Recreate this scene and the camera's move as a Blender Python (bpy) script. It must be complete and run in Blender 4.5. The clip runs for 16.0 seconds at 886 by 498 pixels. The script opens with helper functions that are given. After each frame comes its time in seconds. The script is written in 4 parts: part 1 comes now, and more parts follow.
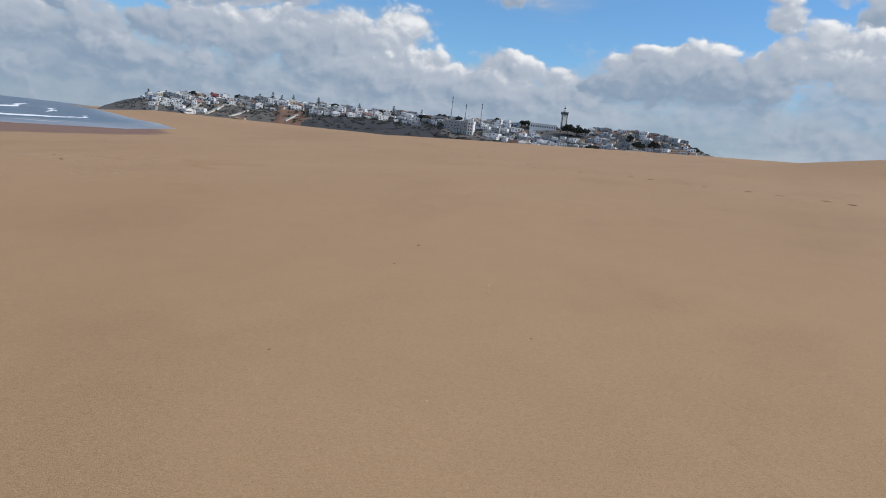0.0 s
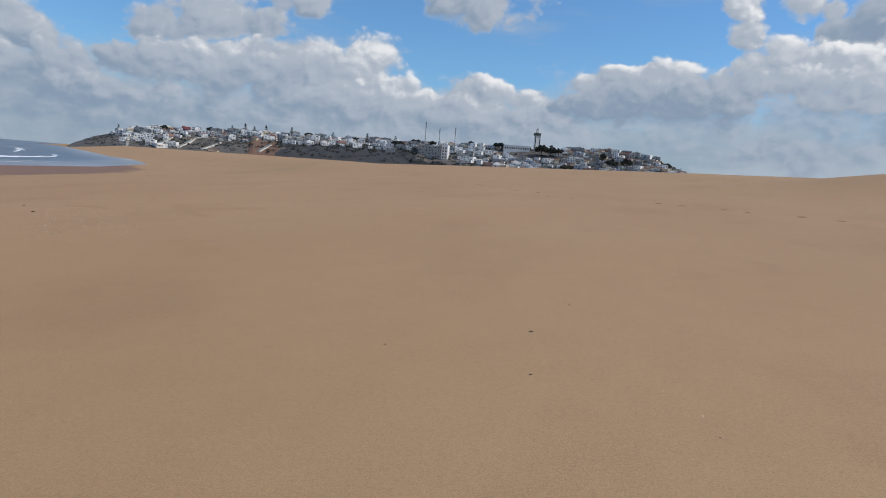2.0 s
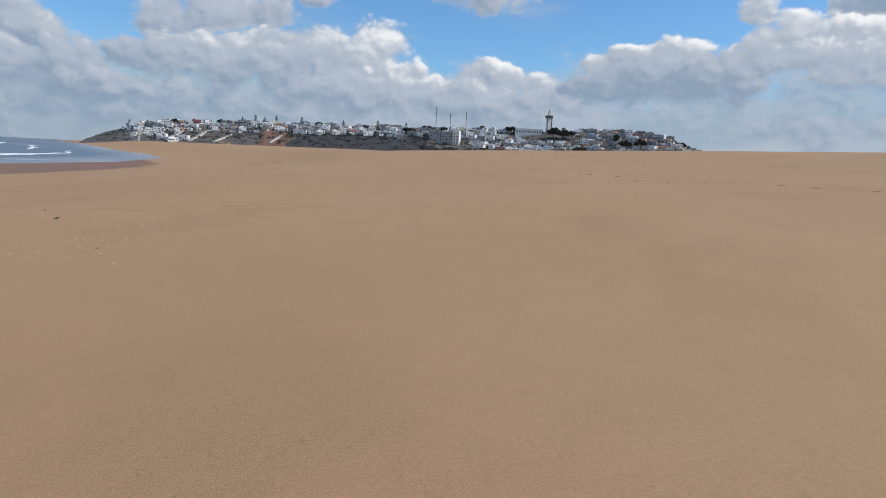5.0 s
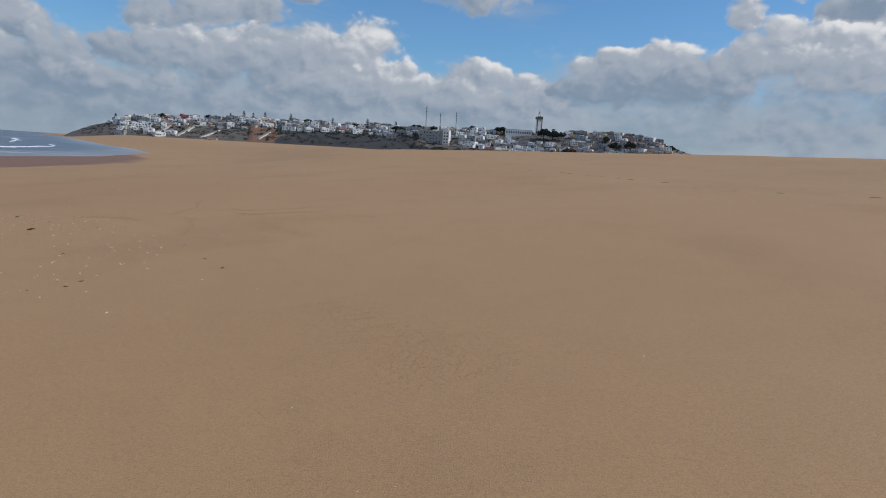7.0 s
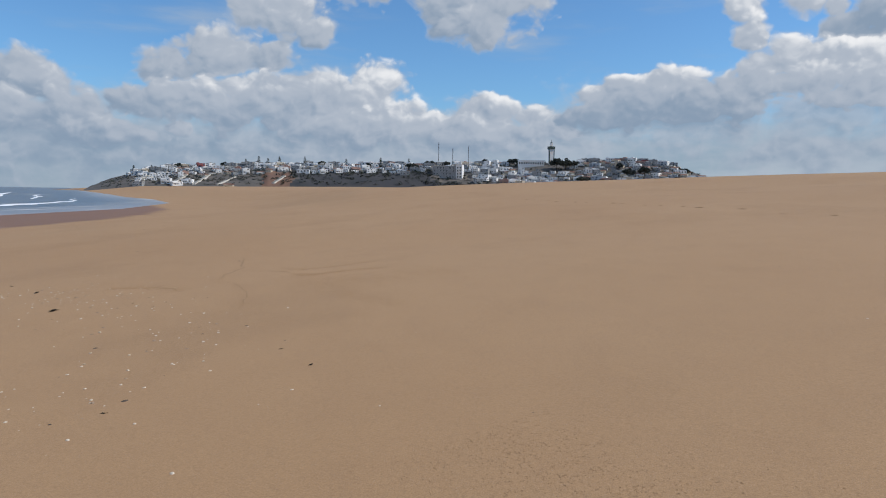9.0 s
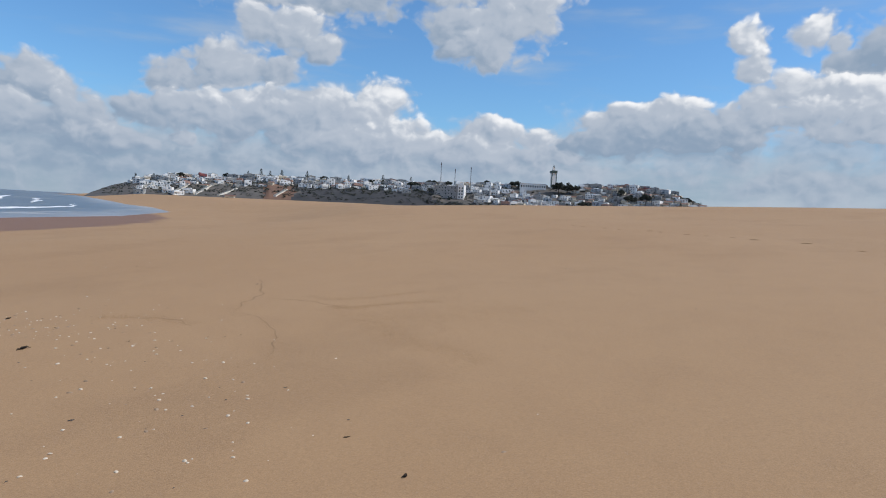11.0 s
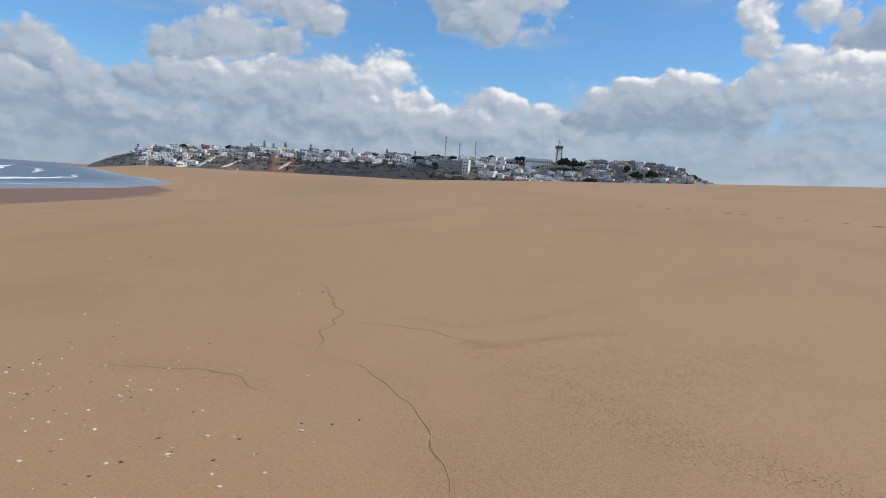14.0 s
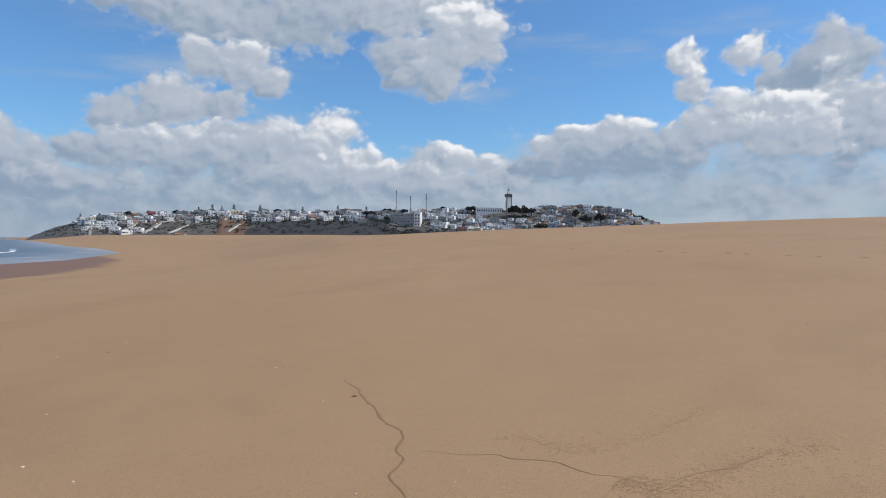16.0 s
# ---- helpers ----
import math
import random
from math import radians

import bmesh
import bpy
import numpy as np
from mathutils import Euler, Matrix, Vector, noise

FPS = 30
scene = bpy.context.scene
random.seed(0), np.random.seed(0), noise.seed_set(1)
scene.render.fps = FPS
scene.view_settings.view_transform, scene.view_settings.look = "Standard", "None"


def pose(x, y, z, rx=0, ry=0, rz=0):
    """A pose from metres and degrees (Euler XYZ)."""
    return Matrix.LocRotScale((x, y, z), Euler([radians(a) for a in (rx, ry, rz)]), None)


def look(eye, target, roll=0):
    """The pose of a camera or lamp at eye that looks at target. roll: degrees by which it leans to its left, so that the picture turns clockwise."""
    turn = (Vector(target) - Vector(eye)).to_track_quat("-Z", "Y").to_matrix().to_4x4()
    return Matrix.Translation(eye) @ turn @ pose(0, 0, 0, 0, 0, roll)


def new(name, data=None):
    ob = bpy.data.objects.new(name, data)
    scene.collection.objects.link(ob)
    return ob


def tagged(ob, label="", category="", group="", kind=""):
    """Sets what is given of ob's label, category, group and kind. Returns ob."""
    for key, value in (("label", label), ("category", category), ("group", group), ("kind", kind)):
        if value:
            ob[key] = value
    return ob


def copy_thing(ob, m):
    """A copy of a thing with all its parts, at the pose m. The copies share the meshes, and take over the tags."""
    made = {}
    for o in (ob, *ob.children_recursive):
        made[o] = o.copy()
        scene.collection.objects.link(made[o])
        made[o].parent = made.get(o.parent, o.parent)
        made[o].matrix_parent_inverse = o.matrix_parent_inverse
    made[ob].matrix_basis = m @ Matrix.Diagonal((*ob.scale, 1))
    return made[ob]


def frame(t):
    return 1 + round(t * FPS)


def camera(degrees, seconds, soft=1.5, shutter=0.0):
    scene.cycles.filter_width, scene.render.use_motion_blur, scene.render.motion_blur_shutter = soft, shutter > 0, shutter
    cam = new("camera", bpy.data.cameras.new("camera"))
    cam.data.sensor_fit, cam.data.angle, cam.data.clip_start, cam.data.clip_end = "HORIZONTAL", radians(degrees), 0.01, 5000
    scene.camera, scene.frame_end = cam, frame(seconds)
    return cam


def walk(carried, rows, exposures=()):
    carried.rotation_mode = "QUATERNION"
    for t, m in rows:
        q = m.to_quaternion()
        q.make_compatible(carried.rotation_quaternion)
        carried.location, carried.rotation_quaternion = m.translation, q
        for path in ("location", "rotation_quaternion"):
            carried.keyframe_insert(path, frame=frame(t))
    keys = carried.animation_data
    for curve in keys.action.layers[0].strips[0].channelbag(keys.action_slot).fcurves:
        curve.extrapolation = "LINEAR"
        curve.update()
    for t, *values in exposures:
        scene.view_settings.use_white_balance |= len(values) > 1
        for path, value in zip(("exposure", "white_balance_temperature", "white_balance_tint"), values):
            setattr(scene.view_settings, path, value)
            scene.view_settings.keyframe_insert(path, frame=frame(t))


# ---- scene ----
cam = camera(65.3, 16.0, soft=1.0)
ROWS = [
    (0, pose(0.000, 0.000, 1.536, 81.59, -6.65, 13.90)),
    (0.5, pose(-0.431, 0.390, 1.526, 84.38, -6.67, 13.36)),
    (1, pose(-0.869, 0.803, 1.495, 83.40, -7.08, 11.73)),
    (1.5, pose(-1.361, 1.345, 1.506, 83.96, -8.98, 11.95)),
    (2, pose(-1.849, 1.927, 1.678, 83.78, -4.55, 11.77)),
    (2.5, pose(-2.292, 2.461, 1.500, 83.02, -5.58, 16.37)),
    (3, pose(-2.719, 2.879, 1.516, 83.20, -3.97, 14.66)),
    (3.5, pose(-3.201, 3.346, 1.506, 82.98, -4.64, 13.61)),
    (4, pose(-3.705, 3.803, 1.458, 84.35, -4.25, 13.54)),
    (4.2, pose(-3.903, 3.991, 1.543, 83.04, -2.99, 12.77)),
    (6.3, pose(-6.145, 6.553, 1.460, 82.17, -4.31, 11.19)),
    (6.5, pose(-6.341, 6.796, 1.495, 82.07, -4.10, 8.85)),
    (7, pose(-6.806, 7.422, 1.477, 82.59, -3.84, 11.65)),
    (7.5, pose(-7.277, 7.917, 1.502, 86.76, -4.36, 13.24)),
    (8, pose(-7.709, 8.417, 1.530, 89.63, -3.65, 14.56)),
    (8.5, pose(-8.115, 8.896, 1.545, 88.07, -2.79, 16.42)),
    (9, pose(-8.512, 9.321, 1.535, 85.39, -0.89, 12.75)),
    (9.5, pose(-8.888, 9.776, 1.525, 86.70, -3.81, 13.69)),
    (9.7, pose(-9.038, 9.958, 1.483, 87.06, -3.61, 12.28)),
    (11.8, pose(-10.583, 12.013, 1.496, 86.99, -2.91, 12.99)),
    (12, pose(-10.749, 12.198, 1.449, 87.19, -3.04, 12.84)),
    (12.5, pose(-11.174, 12.672, 1.469, 85.89, -1.64, 12.19)),
    (13, pose(-11.592, 13.193, 1.485, 87.86, -2.04, 15.15)),
    (13.5, pose(-12.007, 13.681, 1.492, 87.12, -2.54, 13.30)),
    (14, pose(-12.414, 14.232, 1.471, 84.90, -3.74, 12.99)),
    (14.5, pose(-12.849, 14.696, 1.446, 86.24, -2.56, 11.73)),
    (15, pose(-13.174, 15.157, 1.487, 88.07, -2.63, 10.64)),
    (15.5, pose(-13.544, 15.577, 1.501, 90.08, -2.17, 9.52)),
    (16, pose(-13.894, 16.026, 1.523, 89.36, -0.58, 9.04)),
]
walk(cam, ROWS, exposures=[(0.0, 0.06), (1.5, 0.04), (2.5, -0.08), (3.0, -0.10), (3.5, -0.16), (4.0, 0.02), (6.5, 0.13), (7.0, -0.20), (7.5, -0.08), (8.0, -0.10), (9.0, 0.03), (12.5, 0.14), (16.0, 0.10)])

# ---- world, sun ----
SUN_AZ, SUN_EL = 80.0, 42.0   # degrees clockwise from +y, and above the horizon

# clouds: azimuth left of +y, elevation, half width, half height (degrees), whiteness; from back to front
CLOUD_BANK = [
    (43.2, 2.9, 10.6, 2.8, 0.02),
    (35.1, 3.0, 8.6, 2.6, 0.12),
    (49.3, 1.9, 5.0, 3.0, 0.02),
    (25.2, 3.8, 13.0, 3.2, 0.22),
    (14.1, 3.9, 8.3, 2.3, 0.27),
    (-6.0, 6.0, 9.2, 2.6, 0.12),
    (-14.9, 3.4, 5.7, 1.8, 0.27),
    (-16.1, 6.8, 5.5, 3.2, 0.32),
    (-21.4, 6.0, 4.3, 3.4, 0.32),
    (4.8, 4.0, 7.1, 1.6, 0.32),
]
CLOUDS_HIGH = [
    (28.8, 17.7, 6.7, 2.2, 0.35),
    (33.5, 18.2, 6.5, 1.6, 0.40),
    (22.4, 16.8, 5.5, 2.0, 0.35),
    (17.6, 18.7, 7.4, 2.5, 0.45),
    (11.3, 18.8, 6.9, 3.1, 0.60),
    (11.5, 14.5, 3.5, 2.4, 0.25),
    (9.8, 13.5, 3.2, 1.8, 0.45),
    (7.4, 16.2, 3.4, 2.5, 0.70),
    (5.4, 17.3, 2.0, 1.7, 0.85),
]
CLOUDS_MID_LEFT = [
    (33.8, 9.2, 2.2, 1.4, 0.35),
    (30.5, 10.4, 3.3, 1.9, 0.45),
    (26.5, 10.4, 2.2, 1.1, 0.30),
    (28.3, 13.7, 1.9, 1.4, 0.65),
    (25.4, 13.6, 3.2, 1.8, 0.55),
    (23.0, 12.4, 1.7, 1.3, 0.45),
]
CLOUDS_FAR_LEFT = [
    (49.5, 5.7, 3.6, 2.6, 0.13),
    (46.3, 6.7, 2.4, 1.9, 0.18),
    (43.0, 7.6, 3.4, 1.8, 0.28),
    (47.6, 6.5, 0.9, 1.2, 0.53),
    (45.1, 5.0, 4.3, 1.8, 0.23),
    (40.8, 5.3, 3.1, 1.6, 0.13),
    (36.5, 6.5, 2.2, 1.1, 0.18),
    (39.2, 4.1, 4.0, 1.3, 0.08),
    (33.6, 4.7, 1.2, 0.6, 0.58),
]
CLOUDS_CENTRE = [
    (32.5, 7.4, 2.6, 1.1, 0.45),
    (28.1, 8.0, 4.0, 1.2, 0.75),
    (30.7, 6.3, 4.8, 1.8, 0.35),
    (23.2, 8.1, 3.9, 1.6, 0.50),
    (24.9, 6.2, 5.0, 2.0, 0.30),
    (18.1, 8.6, 2.6, 1.8, 0.90),
    (20.3, 7.0, 4.6, 1.9, 0.50),
    (16.1, 6.1, 2.8, 1.5, 0.60),
    (13.5, 5.5, 2.1, 1.4, 0.75),
    (18.8, 5.1, 6.1, 1.6, 0.35),
    (9.3, 6.3, 3.0, 1.5, 0.50),
    (8.0, 7.0, 2.4, 1.0, 0.80),
    (5.3, 6.4, 2.2, 1.1, 0.70),
    (9.9, 4.7, 4.1, 1.6, 0.35),
    (4.4, 5.2, 3.1, 1.1, 0.40),
]
CLOUDS_RIGHT = [
    (-17.2, 12.0, 2.3, 1.8, 0.10),
    (-19.8, 12.8, 3.6, 2.4, 0.05),
    (-21.8, 9.0, 3.5, 3.3, 0.40),
    (-10.2, 13.9, 1.5, 1.3, 0.85),
    (-10.8, 12.0, 1.1, 1.7, 0.70),
    (-14.6, 14.2, 1.4, 1.2, 0.90),
    (-16.2, 13.5, 1.2, 0.8, 0.60),
    (-0.3, 7.8, 2.7, 1.0, 0.70),
    (-3.1, 8.7, 3.1, 1.0, 0.75),
    (-6.0, 9.2, 2.3, 1.1, 0.85),
    (-0.9, 6.4, 4.2, 1.5, 0.10),
    (-5.3, 7.0, 5.2, 1.8, 0.12),
    (-9.1, 7.3, 4.2, 1.8, 0.15),
    (-11.6, 9.4, 1.7, 1.5, 0.65),
    (-13.3, 10.3, 1.7, 1.7, 0.85),
    (-15.2, 9.9, 2.4, 1.7, 0.75),
    (-17.3, 10.1, 2.0, 1.5, 0.80),
    (-14.3, 8.3, 3.1, 1.4, 0.50),
    (-18.4, 8.0, 2.9, 1.9, 0.50),
]


def node(tree, kind, operation=None, use_clamp=None, data_type=None, blend_type=None, interpolation_type=None, feature=None, attribute_name=None):
    n = tree.nodes.new(kind)
    if operation:
        n.operation = operation
    if use_clamp:
        n.use_clamp = True
    if data_type:
        n.data_type = data_type
    if blend_type:
        n.blend_type = blend_type
    if interpolation_type:
        n.interpolation_type = interpolation_type
    if feature:
        n.feature = feature
    if attribute_name:
        n.attribute_name = attribute_name
    return n


def math_node(tree, op, a, b=None, clamp=False):
    n = node(tree, "ShaderNodeMath", operation=op, use_clamp=clamp)
    for i, v in enumerate((a, b)):
        if v is None:
            continue
        if isinstance(v, (int, float)):
            n.inputs[i].default_value = v
        else:
            tree.links.new(v, n.inputs[i])
    return n.outputs[0]


def vec_node(tree, op, a, b=None, out=0):
    n = node(tree, "ShaderNodeVectorMath", operation=op)
    for i, v in enumerate((a, b)):
        if v is None:
            continue
        if isinstance(v, tuple):
            n.inputs[i].default_value = v
        else:
            tree.links.new(v, n.inputs[i])
    return n.outputs[out]


def noise_node(tree, vector, scale, detail=5.0, rough=0.55, color=False):
    n = node(tree, "ShaderNodeTexNoise")
    n.inputs["Scale"].default_value = scale
    n.inputs["Detail"].default_value = detail
    n.inputs["Roughness"].default_value = rough
    if vector is not None:
        tree.links.new(vector, n.inputs["Vector"])
    return n.outputs["Color" if color else "Fac"]


def smooth(tree, value, lo, hi, a=0.0, b=1.0):
    n = node(tree, "ShaderNodeMapRange", interpolation_type="SMOOTHSTEP")
    tree.links.new(value, n.inputs[0])
    for i, v in enumerate((lo, hi, a, b)):
        n.inputs[i + 1].default_value = v
    return n.outputs[0]


def mix_color(tree, fac, a, b, blend="MIX"):
    n = node(tree, "ShaderNodeMix", data_type="RGBA", blend_type=blend)
    for socket, v in ((n.inputs[0], fac), (n.inputs[6], a), (n.inputs[7], b)):
        if isinstance(v, (int, float)):
            socket.default_value = v
        elif isinstance(v, tuple):
            socket.default_value = (*v, 1.0) if len(v) == 3 else v
        else:
            tree.links.new(v, socket)
    return n.outputs[2]


def cloud_billows():
    """Cauliflower relief of the clouds over azimuth and elevation, about zero in the mean."""
    g = bpy.data.node_groups.new("cloud_billows", "ShaderNodeTree")
    g.interface.new_socket("Place", in_out="INPUT", socket_type="NodeSocketVector")
    g.interface.new_socket("Height", in_out="OUTPUT", socket_type="NodeSocketFloat")
    gi, go = g.nodes.new("NodeGroupInput"), g.nodes.new("NodeGroupOutput")
    vor = node(g, "ShaderNodeTexVoronoi", feature="SMOOTH_F1")
    vor.inputs["Scale"].default_value = 0.55
    vor.inputs["Detail"].default_value = 2.5
    vor.inputs["Roughness"].default_value = 0.55
    vor.inputs["Smoothness"].default_value = 0.6
    g.links.new(vec_node(g, "MULTIPLY", gi.outputs[0], (0.85, 1.2, 1.0)), vor.inputs["Vector"])
    puff = math_node(g, "MULTIPLY", math_node(g, "SUBTRACT", 0.62, vor.outputs["Distance"]), 0.55)
    fine = math_node(g, "MULTIPLY", math_node(g, "SUBTRACT", noise_node(g, gi.outputs[0], 0.42, 7.0, 0.50), 0.5), 0.90)
    g.links.new(math_node(g, "ADD", puff, fine), go.inputs[0])
    return g


world = bpy.data.worlds.new("sky")
scene.world = world
world.use_nodes = True
wt = world.node_tree
wt.nodes.clear()
sky = node(wt, "ShaderNodeTexSky")
sky.sky_type, sky.sun_disc, sky.sun_elevation, sky.sun_rotation = "NISHITA", False, radians(SUN_EL), radians(SUN_AZ)
sky.altitude, sky.air_density, sky.dust_density, sky.ozone_density = 10.0, 1.0, 0.6, 2.5
coord = node(wt, "ShaderNodeTexCoord")
sxyz = node(wt, "ShaderNodeSeparateXYZ")
wt.links.new(coord.outputs["Generated"], sxyz.inputs[0])
azimuth = math_node(wt, "MULTIPLY", math_node(wt, "ARCTAN2", math_node(wt, "MULTIPLY", sxyz.outputs[0], -1.0), sxyz.outputs[1]), 57.2958)
elevation = math_node(wt, "MULTIPLY", math_node(wt, "ARCSINE", sxyz.outputs[2]), 57.2958)
cxyz = node(wt, "ShaderNodeCombineXYZ")
wt.links.new(azimuth, cxyz.inputs[0])
wt.links.new(elevation, cxyz.inputs[1])
billow_group = cloud_billows()


def billows_at(shift):
    n = node(wt, "ShaderNodeGroup")
    n.node_tree = billow_group
    wt.links.new(vec_node(wt, "ADD", place, shift), n.inputs[0])
    return n.outputs[0]


def mix_value(fac, a, b):
    n = node(wt, "ShaderNodeMix", data_type="FLOAT")
    for socket, v in ((n.inputs[0], fac), (n.inputs[2], a), (n.inputs[3], b)):
        if isinstance(v, (int, float)):
            socket.default_value = v
        else:
            wt.links.new(v, socket)
    return n.outputs[0]


wobble = vec_node(wt, "SUBTRACT", noise_node(wt, cxyz.outputs[0], 0.30, 3.0, 0.55, True), (0.5, 0.5, 0.5))
place = vec_node(wt, "ADD", cxyz.outputs[0], vec_node(wt, "MULTIPLY", wobble, (2.4, 1.3, 0.0)))
billow = billows_at((0.0, 0.0, 0.0))
relief = math_node(wt, "SUBTRACT", billow, billows_at((-0.35, 0.45, 0.0)))
# beyond the heaps in view the sky goes on with loose cloud of the same kind
side = math_node(wt, "ABSOLUTE", math_node(wt, "SUBTRACT", azimuth, 12.0))
outside = math_node(wt, "MAXIMUM", smooth(wt, side, 38.0, 50.0), smooth(wt, elevation, 24.0, 34.0))
loose = noise_node(wt, cxyz.outputs[0], 0.06, 4.0, 0.55)
cover = math_node(wt, "MULTIPLY", smooth(wt, loose, 0.47, 0.60), outside)
shade = math_node(wt, "ADD", 0.45, math_node(wt, "MULTIPLY", loose, 0.2))
heaps = CLOUDS_HIGH + CLOUDS_MID_LEFT + CLOUDS_FAR_LEFT + CLOUDS_CENTRE + CLOUDS_RIGHT
for k, (a, e, ra, re, white) in enumerate(CLOUD_BANK + heaps):
    soft = k < len(CLOUD_BANK)
    away = vec_node(wt, "MULTIPLY", vec_node(wt, "SUBTRACT", place, (a, e, 0.0)), (1 / (1.30 * ra), 1 / (1.30 * re), 0.0))
    inside = math_node(wt, "SUBTRACT", 1.0, vec_node(wt, "LENGTH", away, out=1))
    inside = math_node(wt, "ADD", inside, math_node(wt, "ADD", math_node(wt, "MULTIPLY", billow, 0.95), 0.10))
    alpha = smooth(wt, inside, -0.35, 0.65, 0.0, 0.85) if soft else smooth(wt, inside, -0.05, 0.32)
    n = node(wt, "ShaderNodeVectorMath", operation="DOT_PRODUCT")
    wt.links.new(away, n.inputs[0])
    n.inputs[1].default_value = (-0.10, 0.17, 0.0) if soft else (-0.16, 0.34, 0.0)
    tone = math_node(wt, "ADD", n.outputs["Value"], 0.16 + 0.50 * white)
    shade = mix_value(alpha, shade, tone)
    cover = math_node(wt, "MAXIMUM", cover, alpha)
lit = math_node(wt, "ADD", shade, math_node(wt, "MULTIPLY", relief, 0.62))
cloud_col = mix_color(wt, smooth(wt, lit, -0.05, 0.50), (0.245, 0.325, 0.435), (0.415, 0.470, 0.555))
cloud_col = mix_color(wt, smooth(wt, lit, 0.46, 1.00), cloud_col, (0.85, 0.86, 0.88))
# a thin grey veil low over the horizon
veil_noise = noise_node(wt, vec_node(wt, "MULTIPLY", cxyz.outputs[0], (0.05, 0.24, 1.0)), 1.0, 5.0, 0.55)
low = smooth(wt, elevation, 1.0, 8.5, 1.0, 0.0)
veil = math_node(wt, "MULTIPLY", smooth(wt, math_node(wt, "ADD", veil_noise, math_node(wt, "MULTIPLY", low, 0.50)), 0.48, 0.86), 0.9)
veil_col = mix_color(wt, smooth(wt, veil_noise, 0.38, 0.64), (0.25, 0.34, 0.44), (0.40, 0.465, 0.54))
blue = mix_color(wt, 1.0, sky.outputs[0], (0.070, 0.104, 0.132), "MULTIPLY")
veiled = mix_color(wt, veil, blue, veil_col)
final = mix_color(wt, cover, veiled, cloud_col)
bg = node(wt, "ShaderNodeBackground")
wt.links.new(final, bg.inputs[0])
bg.inputs[1].default_value = 1.0
wout = node(wt, "ShaderNodeOutputWorld")
wt.links.new(bg.outputs[0], wout.inputs[0])

sun = new("sun", bpy.data.lights.new("sun", "SUN"))
sun.data.energy, sun.data.angle, sun.data.color = 3.0, radians(0.55), (1.0, 0.94, 0.86)
sun.matrix_world = look((0, 0, 60), (-math.sin(radians(SUN_AZ)) * math.cos(radians(SUN_EL)) * 10,
                                     -math.cos(radians(SUN_AZ)) * math.cos(radians(SUN_EL)) * 10,
                                     60 - math.sin(radians(SUN_EL)) * 10))

# ---- materials ----


def material(name, color, rough=0.8, scale=1.0, amount=0.25, second=None, bump=0.0, bump_scale=None, spec=0.3, per_object=0.0):
    """A surface whose colour wanders at two scales towards a second colour, with fine relief."""
    m = bpy.data.materials.new(name)
    m.use_nodes = True
    t = m.node_tree
    bsdf = t.nodes["Principled BSDF"]
    geo = node(t, "ShaderNodeTexCoord")
    vec = geo.outputs["Object"]
    second = second or tuple(c * 0.6 for c in color)
    wide = smooth(t, noise_node(t, vec, scale, 4.0, 0.6), 0.35, 0.7)
    grain = noise_node(t, vec, scale * 9.0, 4.0, 0.6)
    fac = math_node(t, "MULTIPLY", math_node(t, "ADD", math_node(t, "MULTIPLY", wide, 0.65), math_node(t, "MULTIPLY", grain, 0.5)), amount, True)
    col = mix_color(t, fac, color, second)
    if per_object:
        info = node(t, "ShaderNodeObjectInfo")
        col = mix_color(t, math_node(t, "MULTIPLY", info.outputs["Random"], per_object), col, second)
    t.links.new(col, bsdf.inputs["Base Color"])
    bsdf.inputs["Roughness"].default_value = rough
    bsdf.inputs["Specular IOR Level"].default_value = spec
    if bump:
        b = node(t, "ShaderNodeBump")
        b.inputs["Strength"].default_value = bump
        b.inputs["Distance"].default_value = 0.05
        t.links.new(noise_node(t, vec, bump_scale or scale * 12.0, 5.0, 0.6), b.inputs["Height"])
        t.links.new(b.outputs[0], bsdf.inputs["Normal"])
    return m


